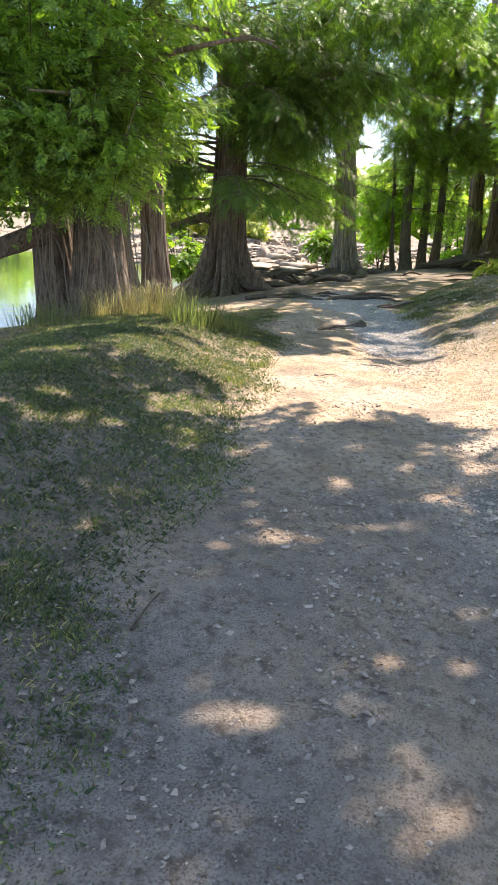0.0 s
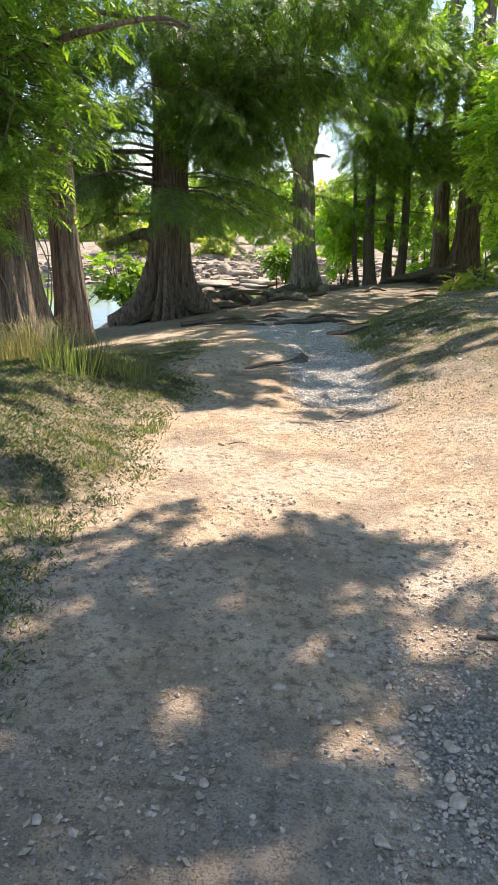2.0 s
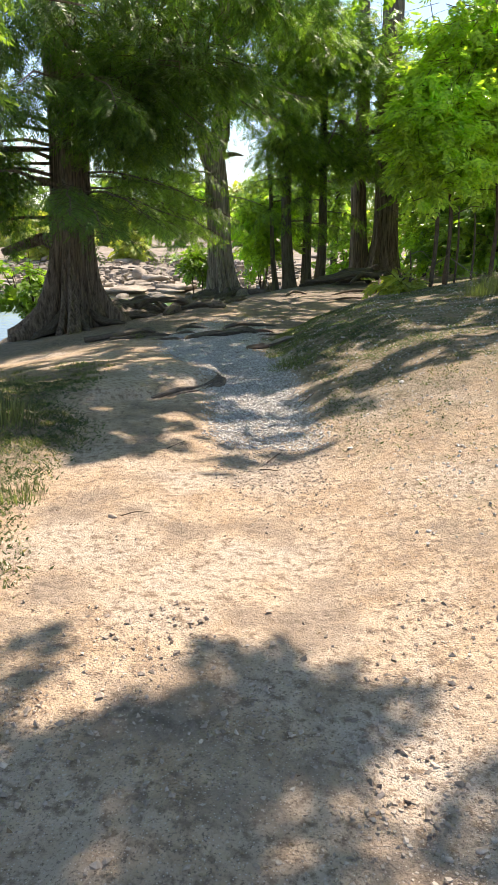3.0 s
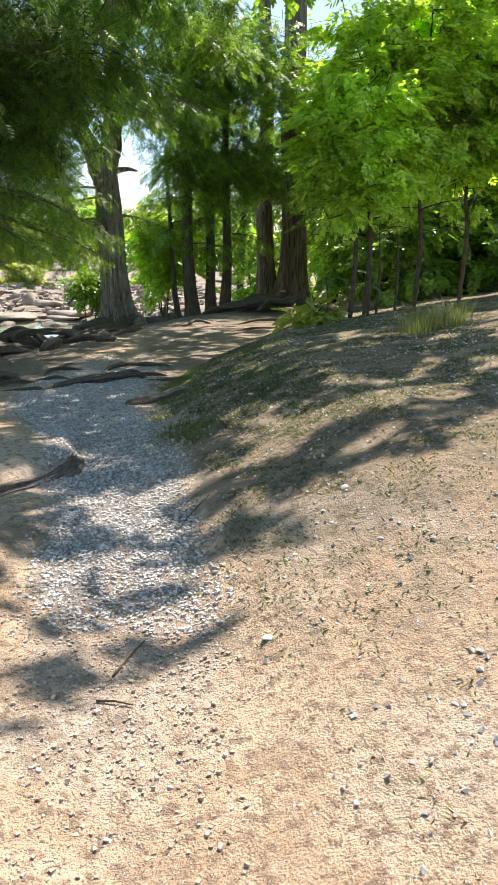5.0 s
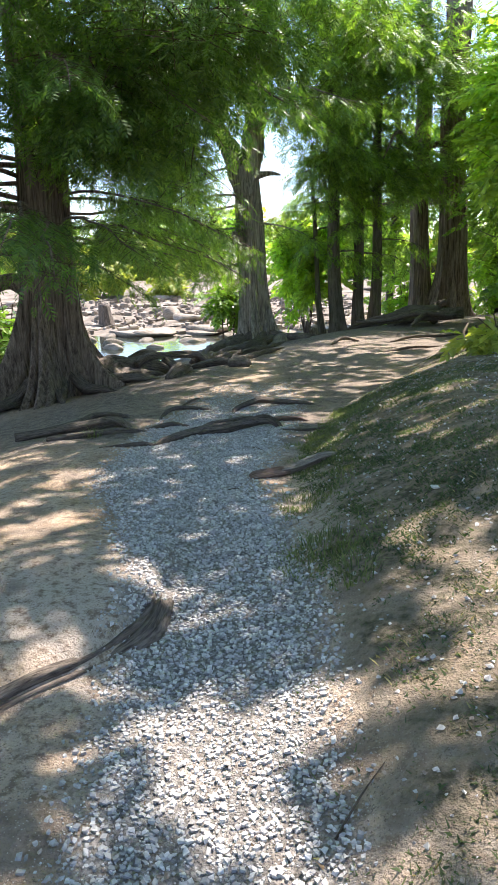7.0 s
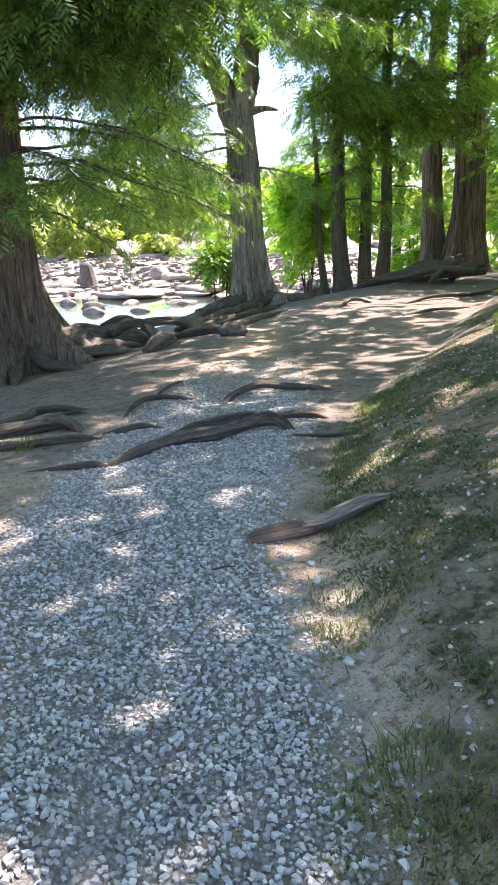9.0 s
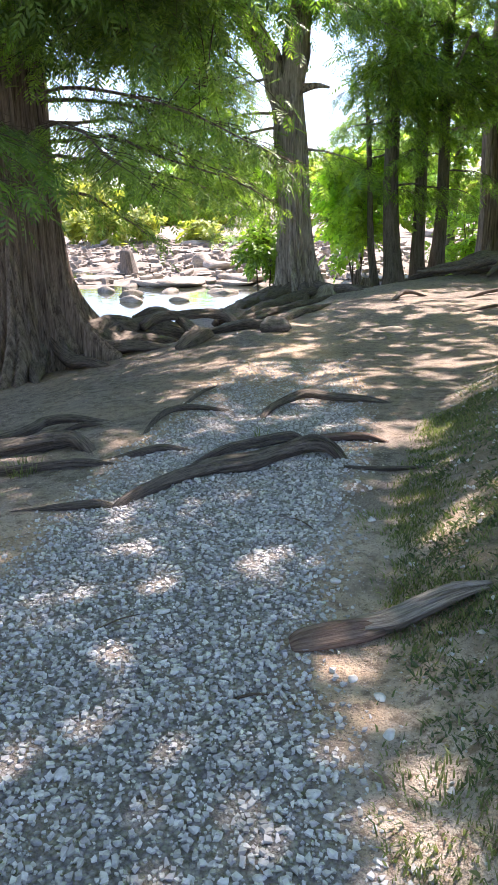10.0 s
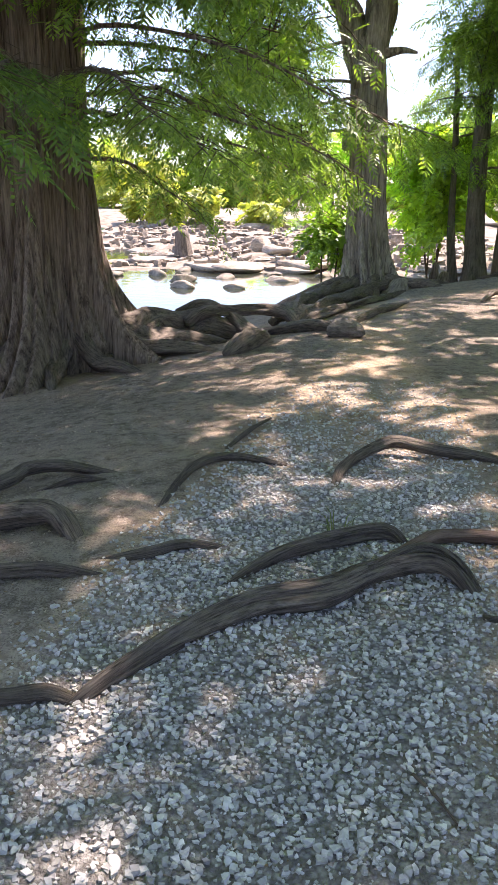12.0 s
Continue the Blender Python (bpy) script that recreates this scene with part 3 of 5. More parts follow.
def cypress_left():
    x, y = -4.95, 12.0
    z = ground_z(x, y)
    t = thing("cypress_tree", "large bald cypress with reddish fluted trunk and hanging leafy branches", "tree", (x, y, z), "riverside cypresses")
    put("trunk", trunk_mesh("trunk", (x, y, z), (-0.3, 0.2), 11, 0.48, 0.7, 5, 3, BARK), t)
    put("second_trunk", trunk_mesh("second_trunk", (x - 0.9, y + 0.3, z), (-1.6, 0.4), 10, 0.4, 0.5, 4, 5, BARK), t)
    for i, (a, h, ln) in enumerate(((-0.5, 4.2, 3.4), (0.4, 5.0, 3.2), (-1.6, 3.4, 3.0), (2.6, 3.0, 3.4), (-1.0, 6.0, 3.6), (-2.4, 5.0, 3.2), (3.3, 1.7, 3.0))):
        limb(t, (x, y, z + h), a, ln, 0.9, 0.07, 40 + i)
    clouds = [((-5.2, 11.2, 3.5), (2.0, 1.6, 1.5), 150, 30), ((-4.9, 11.6, 6.0), (2.6, 2.0, 2.0), 90, 11), ((-6.8, 11.4, 3.6), (1.8, 1.6, 2.2), 90, 26), ((-5.4, 10.3, 2.1), (1.7, 0.9, 0.8), 60, 26)]
    put("crown", sprays("crown", clouds, FEATHER, 0.2, CYPRESS, 11, spread=0.4), t)
    clouds = [((-5.0, 10.2, 3.4), (1.9, 0.8, 1.9), 90, 22), ((-6.7, 9.6, 3.0), (1.6, 0.9, 2.2), 80, 20)]
    rng = np.random.RandomState(77)
    for i in range(16):
        vx, vy, top = -5.7 + 1.9 * rng.rand(), 10.5 + 0.5 * rng.rand(), 1.6 + 1.6 * rng.rand()
        zz = ground_z(vx, vy)
        pts = [(vx + rng.normal() * 0.1, vy, zz - 0.05), (vx + rng.normal() * 0.12, vy, zz + top * 0.4), (vx + rng.normal() * 0.15, vy + 0.1, zz + top * 0.75), (vx + rng.normal() * 0.3, vy + 0.3, zz + top)]
        put("vine", tube_mesh("vine", ROOT_PALE, tube(pts, (0.011, 0.010, 0.008, 0.005), 5, 0.1, i, 0.1)), t, "dry straw-coloured vine stem")
    put("low_limb", tube_mesh("low_limb", BARK, tube([(-5.7, 11.9, z + 1.75), (-6.6, 11.6, z + 1.35), (-7.6, 11.2, z + 0.9), (-8.8, 10.8, z + 1.1)], (0.2, 0.17, 0.14, 0.1), 12, 0.2, 4, 0.1)), t)
    put("vine_leaves", sprays("vine_leaves", clouds, COMPOUND, 0.14, BROAD, 12, spread=0.4), t, "broad vine leaves over the trunk")
    return t


def cypress_slim():
    x, y = -4.2, 12.7
    z = ground_z(x, y)
    t = thing("cypress_tree", "slimmer bald cypress stem beside the large one", "tree", (x, y, z), "riverside cypresses")
    put("trunk", trunk_mesh("trunk", (x, y, z), (-0.2, 0.2), 10, 0.24, 0.5, 4, 9, BARK), t)
    put("crown", sprays("crown", [((-4.2, 12.6, 6.4), (1.5, 1.4, 2.2), 70, 18)], NEEDLE, 0.27, CYPRESS, 13), t)


def cypress_middle():
    x, y = -3.97, 19.7
    z = ground_z(x, y)
    t = thing("cypress_tree", "big bald cypress with widely buttressed grey-brown trunk above the river", "tree", (x, y, z), "riverside cypresses")
    put("trunk", trunk_mesh("trunk", (x, y, z), (-0.1, 0.1), 12, 0.42, 2.5, 6, 17, BARK, 220, 0.05, top=0.85), t)
    rng = np.random.RandomState(615)
    arms = []
    for k in range(24):
        h = 2.9 + 4.6 * ((k * 0.618) % 1.0)
        a = -1.1 + 2.1 * math.sin(k * 2.4) + 0.2 * rng.normal()
        ln = 3.0 + 1.6 * rng.rand()
        arms.append(((x + 0.35 * math.cos(a), y + 0.35 * math.sin(a), z + h), a, ln, 0.5 + 0.5 * rng.rand(), 1.2 + 0.8 * rng.rand()))
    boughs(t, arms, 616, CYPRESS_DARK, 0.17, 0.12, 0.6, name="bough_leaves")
    clouds = [((-1.3, 18.6, 4.8), (1.7, 1.6, 0.7), 90, 24), ((-3.4, 17.8, 5.5), (2.4, 1.7, 0.9), 130, 24), ((-0.2, 18.0, 6.2), (1.9, 2.2, 0.8), 80, 22),
              ((-6.0, 18.6, 4.0), (1.5, 1.4, 1.9), 110, 22), ((-2.4, 18.3, 4.0), (1.4, 1.2, 0.7), 100, 24), ((-5.7, 19.4, 2.5), (0.9, 0.9, 1.1), 50, 20), ((-3.0, 19.6, 7.6), (3.6, 2.6, 1.0), 80, 18)]
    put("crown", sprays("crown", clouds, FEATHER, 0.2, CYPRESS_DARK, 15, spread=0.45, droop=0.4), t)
    clouds = [((-2.2, 19.1, 3.3), (1.3, 1.0, 0.45), 34, 24), ((-1.6, 20.4, 2.8), (1.0, 0.8, 0.4), 12, 22), ((-1.8, 19.6, 3.9), (1.4, 0.9, 0.5), 50, 24), ((-3.0, 19.2, 3.6), (0.5, 0.5, 0.6), 30, 22)]
    put("hanging_leaves", sprays("hanging_leaves", clouds, FEATHER, 0.15, CYPRESS, 16, spread=0.42, droop=0.5), t)
    arms = [((x + 0.3, y, z + h), a, ln, 0.25, sag) for a, h, ln, sag in ((-0.75, 2.75, 3.3, 0.75), (-0.35, 3.0, 3.5, 1.15), (0.1, 2.7, 2.9, 0.9), (0.45, 3.2, 3.3, 1.1), (-0.55, 3.5, 3.9, 1.3), (-0.1, 3.45, 3.3, 1.2), (-1.0, 3.1, 3.4, 0.9), (0.0, 2.35, 1.5, 0.9))]
    boughs(t, arms, 617, CYPRESS, 0.13, 0.08, 0.45, name="low_branch", thick=0.03, step=0.06, label="drooping feathery lower branches")
    arms = [((x - 0.3, y, z + h), a, ln, 0.3, 1.0) for a, h, ln in ((3.3, 2.6, 2.4), (-2.6, 3.2, 2.8), (2.7, 3.4, 3.0), (-2.2, 4.0, 3.0))]
    boughs(t, arms, 618, CYPRESS, 0.15, 0.12, 0.5, name="river_side_branch", thick=0.05, label="leafy branches reaching over the water")
    put("broken_limb", tube_mesh("broken_limb", BARK, tube([(x - 0.35, y - 0.1, z + 1.95), (x - 0.65, y - 0.15, z + 2.1), (x - 1.0, y - 0.2, z + 2.0), (x - 1.6, y - 0.2, z + 1.8)], (0.2, 0.14, 0.11, 0.08), 14, 0.2, 4, 0.08)), t)
    # buttress roots
    for i, (a, ln, r) in enumerate(((-0.15, 2.0, 0.17), (-0.75, 1.7, 0.16), (-1.35, 1.6, 0.16), (-2.1, 2.0, 0.16), (0.5, 2.2, 0.18), (-2.8, 1.8, 0.16))):
        pts = []
        for k, h in ((0.25, 0.42), (0.5, 0.14), (0.75, 0.06), (1.0, -0.06)):
            px, py = x + math.cos(a + 0.15 * k) * ln * k, y + math.sin(a + 0.15 * k) * ln * k
            pts.append((px, py, ground_z(px, py) + h))
        put("buttress_root", tube_mesh("buttress_root", ROOT, tube(pts, (r * 1.0, r * 0.75, r * 0.5, r * 0.2), 16, 0.4, i, 0.05, 0.8, 3)), t)
    return t


def cypress_forked():
    x, y = -0.62, 28.4
    z = ground_z(x, y)
    t = thing("cypress_tree", "forked bald cypress leaning over the river with stripped pale bark patches", "tree", (x, y, z), "riverside cypresses")
    put("trunk", trunk_mesh("trunk", (x, y, z), (-0.45, 0.1), 5.0, 0.37, 1.2, 6, 23, PALE_BARK, 80, 0.05, top=0.95), t)
    put("fork_stem", tube_mesh("fork_stem", PALE_BARK, tube([(x - 0.38, y, z + 4.2), (x - 0.75, y, z + 5.4), (x - 1.5, y, z + 6.6), (x - 2.6, y, z + 8.0)], (0.30, 0.25, 0.21, 0.16), 16, 0.14, 5, 0.12, 1, 5)), t)
    put("fork_stem", tube_mesh("fork_stem", PALE_BARK, tube([(x - 0.40, y, z + 4.3), (x - 0.15, y, z + 5.6), (x - 0.05, y + 0.1, z + 7.2), (x, y, z + 11)], (0.32, 0.28, 0.25, 0.18), 16, 0.14, 6, 0.12, 1, 5)), t)
    put("branch_stub", tube_mesh("branch_stub", PALE_BARK, tube([(x - 0.1, y - 0.1, z + 4.8), (x + 0.3, y - 0.1, z + 4.85), (x + 0.62, y - 0.1, z + 4.8)], (0.11, 0.07, 0.025), 8, 0.2, 3)), t)
    put("burl", tube_mesh("burl", PALE_BARK, tube([(x - 0.72, y - 0.32, z + 3.0), (x - 0.62, y - 0.45, z + 3.2), (x - 0.52, y - 0.36, z + 3.45)], (0.06, 0.17, 0.08), 10, 0.25, 4)), t)
    rng = np.random.RandomState(625)
    arms = []
    for k in range(30):
        h = 6.3 + 3.6 * ((k * 0.618) % 1.0)
        a = 2.4 * k + 0.3 * rng.normal()
        arms.append(((x - 0.35 + 0.1 * math.cos(a) - 0.25 * (k % 2) * (h - 4.5), y, z + h), a, 2.3 + 1.5 * rng.rand(), 0.5 + 0.5 * rng.rand(), 1.0 + 0.9 * rng.rand()))
    boughs(t, arms, 626, CYPRESS, 0.22, 0.15, 0.65, PALE_BARK, name="bough_leaves", thick=0.05, step=0.09)
    clouds = [((-0.4, 27.8, 8.6), (3.4, 2.0, 1.4), 90, 22), ((-3.4, 28.2, 7.2), (2.2, 1.8, 1.3), 70, 22), ((2.2, 28.4, 7.8), (1.7, 1.6, 1.3), 45, 20), ((-3.2, 27.6, 4.2), (1.2, 1.1, 1.0), 34, 20), ((-3.3, 27.6, 5.9), (1.4, 1.0, 1.3), 70, 20), ((-3.4, 27.2, 3.4), (1.2, 0.9, 0.8), 40, 20), ((1.5, 28.8, 5.9), (0.7, 0.7, 0.9), 16, 18), ((-2.0, 28.0, 2.4), (0.9, 1.0, 0.7), 24, 18), ((1.35, 29.2, 4.9), (0.9, 0.8, 1.3), 26, 18)]
    put("crown", sprays("crown", clouds, FEATHER, 0.27, CYPRESS, 25, spread=0.5, droop=0.4), t)
    arms = [((x - 0.3, y, z + h), a, ln, 0.2, sag) for a, h, ln, sag in ((3.3, 3.4, 2.8, 0.9), (2.8, 4.0, 3.0, 1.0), (-2.7, 4.3, 3.2, 1.1), (3.5, 2.4, 1.8, 0.9), (-2.9, 5.0, 3.6, 1.4), (0.2, 3.5, 1.6, 0.5))]
    boughs(t, arms, 627, CYPRESS, 0.17, 0.12, 0.5, PALE_BARK, name="low_branch", thick=0.04, label="drooping feathery lower branches")
    for i, (a, ln, r) in enumerate(((-2.6, 2.8, 0.15), (-2.1, 2.2, 0.14), (-1.5, 1.8, 0.14), (-0.7, 1.9, 0.13), (0.0, 1.7, 0.12), (3.0, 2.2, 0.14))):
        pts = []
        for k, h in ((0.22, 0.3), (0.5, 0.12), (0.8, 0.05), (1.0, -0.04)):
            px, py = x + math.cos(a) * ln * k, y + math.sin(a) * ln * k
            pts.append((px, py, ground_z(px, py) + h))
        put("buttress_root", tube_mesh("buttress_root", ROOT, tube(pts, (r * 1.2, r, r * 0.8, r * 0.4), 10, 0.2, i + 9, 0.08)), t)


def slim_tree(x, y, lean, tall, r, seed, label, material=CYPRESS, limbs=15):
    z = ground_z(x, y)
    t = thing("tree", label, "tree", (x, y, z), "slim trees behind the path")
    put("trunk", trunk_mesh("trunk", (x, y, z), lean, tall, r, 0.5, 4, seed, BARK_GREY, 28, 0.04), t)
    rng = np.random.RandomState(seed)
    arms = []
    for i in range(limbs):
        h = 2.4 + (tall - 2.8) * (i + rng.rand()) / limbs
        a = 2.4 * i + rng.normal() * 0.4
        arms.append(((x + lean[0] * h / tall, y + lean[1] * h / tall, z + h), a, 1.2 + rng.rand() * 1.2, 0.4, 0.5 + 0.5 * rng.rand()))
    boughs(t, arms, seed * 7, material, 0.22, 0.11, 0.55, BARK_GREY, name="bough_leaves", thick=r * 0.17, step=0.09)
    if tall > 6:
        clouds = [((x + lean[0] * 0.8, y - 0.3, z + tall * 0.78), (1.7, 1.4, 2.0), 48, 22), ((x + lean[0] * 0.5, y - 0.2, z + tall * 0.47), (1.1, 1.0, 1.0), 26, 20)]
        put("crown", sprays("crown", clouds, FEATHER, 0.27, material, seed, spread=0.5), t)
    return t


def great_trunk():
    x, y = 5.8, 33.0
    z = ground_z(x, y)
    t = thing("cypress_tree", "massive dark bald cypress trunk rising from a mound of roots", "tree", (x, y, z), "riverside cypresses")
    put("trunk", trunk_mesh("trunk", (x, y, z), (-0.2, 0), 14, 0.46, 1.2, 6, 31, BARK, 80, 0.06, top=0.75), t)
    put("second_trunk", trunk_mesh("second_trunk", (x - 0.95, y + 0.5, z), (-0.2, 0), 12, 0.35, 0.5, 4, 33, BARK, 40), t)
    for i in range(7):
        limb(t, (x, y, z + 4 + i * 0.8), 2.2 + i * 0.9, 4.0, 1.0, 0.14, 120 + i)
    clouds = [((4.6, 31.6, 7.2), (2.4, 2.0, 2.2), 100, 18), ((7.6, 31.6, 6.4), (2.6, 2.0, 2.6), 80, 18), ((4.2, 31.2, 4.6), (1.4, 1.2, 1.0), 30, 18)]
    put("crown", sprays("crown", clouds, FEATHER, 0.3, CYPRESS, 35), t)


cypress_left()
cypress_slim()
cypress_middle()
cypress_forked()
great_trunk()
slim_tree(1.78, 30.4, (-0.55, 0), 11, 0.21, 41, "slim dark trunk leaning toward the river")
slim_tree(1.3, 30.6, (-0.45, 0), 5, 0.09, 42, "thin stem beside a slim dark trunk", BROAD, 7)
slim_tree(2.5, 31.2, (-0.3, 0), 10, 0.17, 43, "slim dark trunk with reddish roots")
slim_tree(3.0, 31.4, (0.1, 0), 11, 0.17, 44, "slim upright dark trunk behind the path")


# ---- undergrowth, woods ----


def bush(x, y, clouds, seed, material, label, shape=COMPOUND, size=0.3, stems=4, name="bush", group="", tall=1.6, spread=0.45, gaps=True):
    z = ground_z(x, y)
    t = thing(name, label, "tree" if "tree" in name else "bush", (x, y, z), group)
    rng = np.random.RandomState(seed)
    for i in range(stems):
        a, r = rng.rand() * 6.28, rng.rand() * 0.3
        px, py = x + math.cos(a) * r, y + math.sin(a) * r
        q = (px + rng.normal() * 0.3, py + rng.normal() * 0.3)
        put("stem", tube_mesh("stem", TWIG, tube([(px, py, ground_z(px, py) - 0.05), ((px + q[0]) / 2 + rng.normal() * 0.06, (py + q[1]) / 2, z + tall * 0.5), (q[0], q[1], z + tall)], (0.03, 0.024, 0.012), 6, 0.15, i, 0.15)), t)
    put("leaves", sprays("leaves", clouds, shape, size, material, seed, spread=spread, gaps=gaps), t)
    return t


bush(0.75, 31.6, [((0.75, 31.4, 1.7), (0.8, 0.6, 1.4), 60, 18)], 51, BRIGHT, "leafy green shrub growing behind the forked cypress", tall=2.4)
bush(-1.6, 29.4, [((-1.6, 29.2, 0.5), (0.4, 0.4, 0.5), 20, 16)], 52, BROAD, "small leafy shrub at the foot of the forked cypress")
bush(-5.4, 20.8, [((-5.4, 20.8, 0.3), (0.8, 0.6, 0.6), 24, 10)], 53, BROAD, "low leafy shrub at the river's edge")


def young_trees():
    """The sunlit young broad-leaved trees on the bank."""
    spots = ((4.15, 17.6, 4.8, 61), (5.2, 17.9, 5.4, 62), (6.3, 18.4, 5.6, 63), (3.75, 17.1, 3.6, 64), (7.4, 18.0, 5.2, 65))
    for x, y, top, seed in spots:
        z = ground_z(x, y)
        t = thing("young_tree", "slender young broad-leaved tree with bright sunlit leaves on the grassy bank", "tree", (x, y, z), "young trees on the bank")
        rng = np.random.RandomState(seed)
        put("trunk", tube_mesh("trunk", TWIG, tube([(x, y, z - 0.05), (x + 0.05, y, z + 1.2), (x - 0.05, y, z + 2.4), (x, y, z + top)], (0.045, 0.04, 0.03, 0.012), 8, 0.12, seed, 0.1)), t)
        for i in range(9):
            limb(t, (x, y, z + 1.3 + (top - 1.6) * i / 9), rng.rand() * 6.28, 0.9 + 0.4 * rng.rand(), 0.5, 0.016, seed * 9 + i, TWIG, 0.3)
        lo = 1.75
        clouds = [((x, y, z + (lo + top) / 2 + 0.2), (1.0, 0.9, (top - lo) / 2 + 0.3), 165, 15)]
        put("crown", sprays("crown", clouds, COMPOUND, 0.19, BRIGHT, seed, spread=0.24, gaps=False, flatness=0.3), t)


young_trees()


def wood(name, label, clouds, trunks, seed, material, shape, size, spread=0.8, gaps=True):
    t = thing(name, label, "tree", (trunks[0][0], trunks[0][1], ground_z(trunks[0][0], trunks[0][1])), "woodland trees")
    for i, (x, y, tall, r) in enumerate(trunks):
        z = ground_z(x, y)
        put("trunk", trunk_mesh("trunk", (x, y, z), (0.2, 0.1), tall, r, 0.4, 4, seed + i, BARK_GREY, 20, 0.04), t)
    put("crown", sprays("crown", clouds, shape, size, material, seed, spread, gaps), t)
    return t


for i, (x, y, r) in enumerate(((7.6, 22.5, 2.2), (10.4, 21.0, 2.6), (9.4, 26.5, 2.8), (13, 24, 3.2), (8.3, 29.5, 2.4), (11.5, 30.5, 3.0), (15, 29, 3.4), (8.5, 37, 2.6), (4.4, 38, 2.4), (12, 37, 3.0), (17, 36, 3.5), (1.5, 44, 2.2), (22, 31, 4))):
    if y < 40:
        wood("woodland_tree", "leafy woodland tree in the shade behind the bank", [((x, y, 4.6), (r, r * 0.9, 3.6), int(20 * r * r ** 0.5), 20 if x < 11 else 7), ((x, y, 9.0), (r * 1.2, r * 1.1, 2.8), int(9 * r * r ** 0.5), 6)],
             [(x, y, 10, 0.17)], 140 + i, BROAD if i % 3 else CYPRESS, COMPOUND if i % 3 else FEATHER, 0.32)
# thicket under the wood edge
for i in range(9):
    x, y = 6.0 + i * 1.15, 20.6 + 0.5 * math.sin(i * 2.1)
    bush(x, y, [((x, y, ground_z(x, y) + 1.4), (0.9, 0.6, 1.5), 40, 15)], 170 + i, BROAD, "dense shaded thicket under the woodland edge", tall=2.2, stems=5, group="woodland thicket")

for i in range(11):
    x, y = 7.0 + i * 1.3, 27.5 + 1.2 * math.sin(i * 1.7) + i * 0.3
    bush(x, y, [((x, y, ground_z(x, y) + 1.5), (1.1, 0.7, 1.7), 40, 10)], 190 + i, BROAD, "dense shaded thicket under the woodland edge", tall=2.4, stems=3, group="woodland thicket")
for i in range(7):
    x, y = 5.0 + i * 1.7, 37.0 + 0.8 * math.sin(i * 2.3)
    bush(x, y, [((x, y, ground_z(x, y) + 1.2), (1.2, 0.8, 1.5), 40, 12)], 230 + i, BRIGHT, "sunlit green undergrowth behind the trees", tall=2.0, stems=3, group="undergrowth")

# crowns that roof the path, carried by trees on the bank
wood("shade_tree", "tall leafy tree on the bank whose crown shades the path", [((2.8, 5.9, 8.2), (4.6, 3.9, 1.0), 340, 4), ((0.6, 6.2, 8.4), (3.2, 3.6, 0.8), 220, 4)], [(6.8, 3.2, 10, 0.3)], 201, BROAD, COMPOUND, 0.34, 0.3)
wood("shade_tree", "tall leafy tree on the bank whose crown shades the path", [((3.2, 14.2, 8.4), (4.6, 3.8, 1.0), 330, 4), ((3.4, 18.6, 9.0), (4.2, 3.0, 1.2), 200, 4), ((3.6, 24.6, 9.4), (4.6, 3.8, 1.0), 300, 4)], [(8.6, 13.0, 11, 0.32)], 202, BROAD, COMPOUND, 0.34, 0.3)
wood("shade_tree", "tall leafy tree at the water whose crown shades the bank", [((-2.6, 9.4, 8.6), (2.8, 3.4, 1.0), 260, 4), ((-0.6, 13.6, 8.8), (2.6, 2.4, 0.8), 60, 4)], [(-7.0, 7.5, 10, 0.3)], 203, BROAD, COMPOUND, 0.34, 0.3)

# far bank woods
for i in range(26):
    rng = np.random.RandomState(300 + i)
    x, y = -92 + i * 7.0 + rng.normal() * 1.8, 108 + rng.rand() * 14
    r, top = 4.4 + rng.rand() * 1.8, (7.2 if i > 5 else 11.0) + rng.rand() * 3.0
    wood("far_tree", "sunlit green tree on the far river bank", [((x, y, top * 0.5), (r, r, top * 0.55), 60, 10)], [(x, y, top * 0.7, 0.26)], 300 + i, (BRIGHT, YELLOW, BRIGHT, YELLOW, BROAD)[i % 5], LEAFLETS, 1.15, 1.4, False)

# stump among the river rocks, and a yellowing shrub behind it
_sx, _sy = -8.0, 39.2
_sz = ground_z(_sx, _sy)
_t = new("stump", trunk_mesh("stump", (0, 0, 0), (-0.05, 0), 1.15, 0.27, 0.45, 4, 61, BARK_GREY, 32, 0.1, 0.2, 0.75))
_t.location = (_sx, _sy, _sz)
tagged(_t, "short weathered tree stump standing on the limestone river bed", "stump")
for _x, _y, _h in ((-14.6, 58.0, 1.7), (-12.4, 60.0, 1.2), (-17.0, 61.0, 1.5), (-8.5, 59.0, 0.9)):
    bush(_x, _y, [((_x, _y, ground_z(_x, _y) + _h), (0.8, 0.7, _h * 0.8), 34, 14)], int(700 + _y * 3 - _x), YELLOW, "yellow-green shrub growing between the river rocks", LEAFLETS, 0.4, 4, group="river bed shrubs", tall=_h, gaps=False)

# ---- rocks ----
_ico = bmesh.new()
bmesh.ops.create_icosphere(_ico, subdivisions=1, radius=1)
ICO_V = np.array([v.co[:] for v in _ico.verts])
ICO_F = np.array([[v.index for v in f.verts] for f in _ico.faces])
bmesh.ops.subdivide_edges(_ico, edges=_ico.edges[:], cuts=2, use_grid_fill=True)
bmesh.ops.triangulate(_ico, faces=_ico.faces[:])
_ico.verts.ensure_lookup_table()
BALL_V = np.array([v.co[:] for v in _ico.verts])
BALL_V /= np.linalg.norm(BALL_V, axis=1)[:, None]
BALL_F = np.array([[v.index for v in f.verts] for f in _ico.faces])
_ico.free()


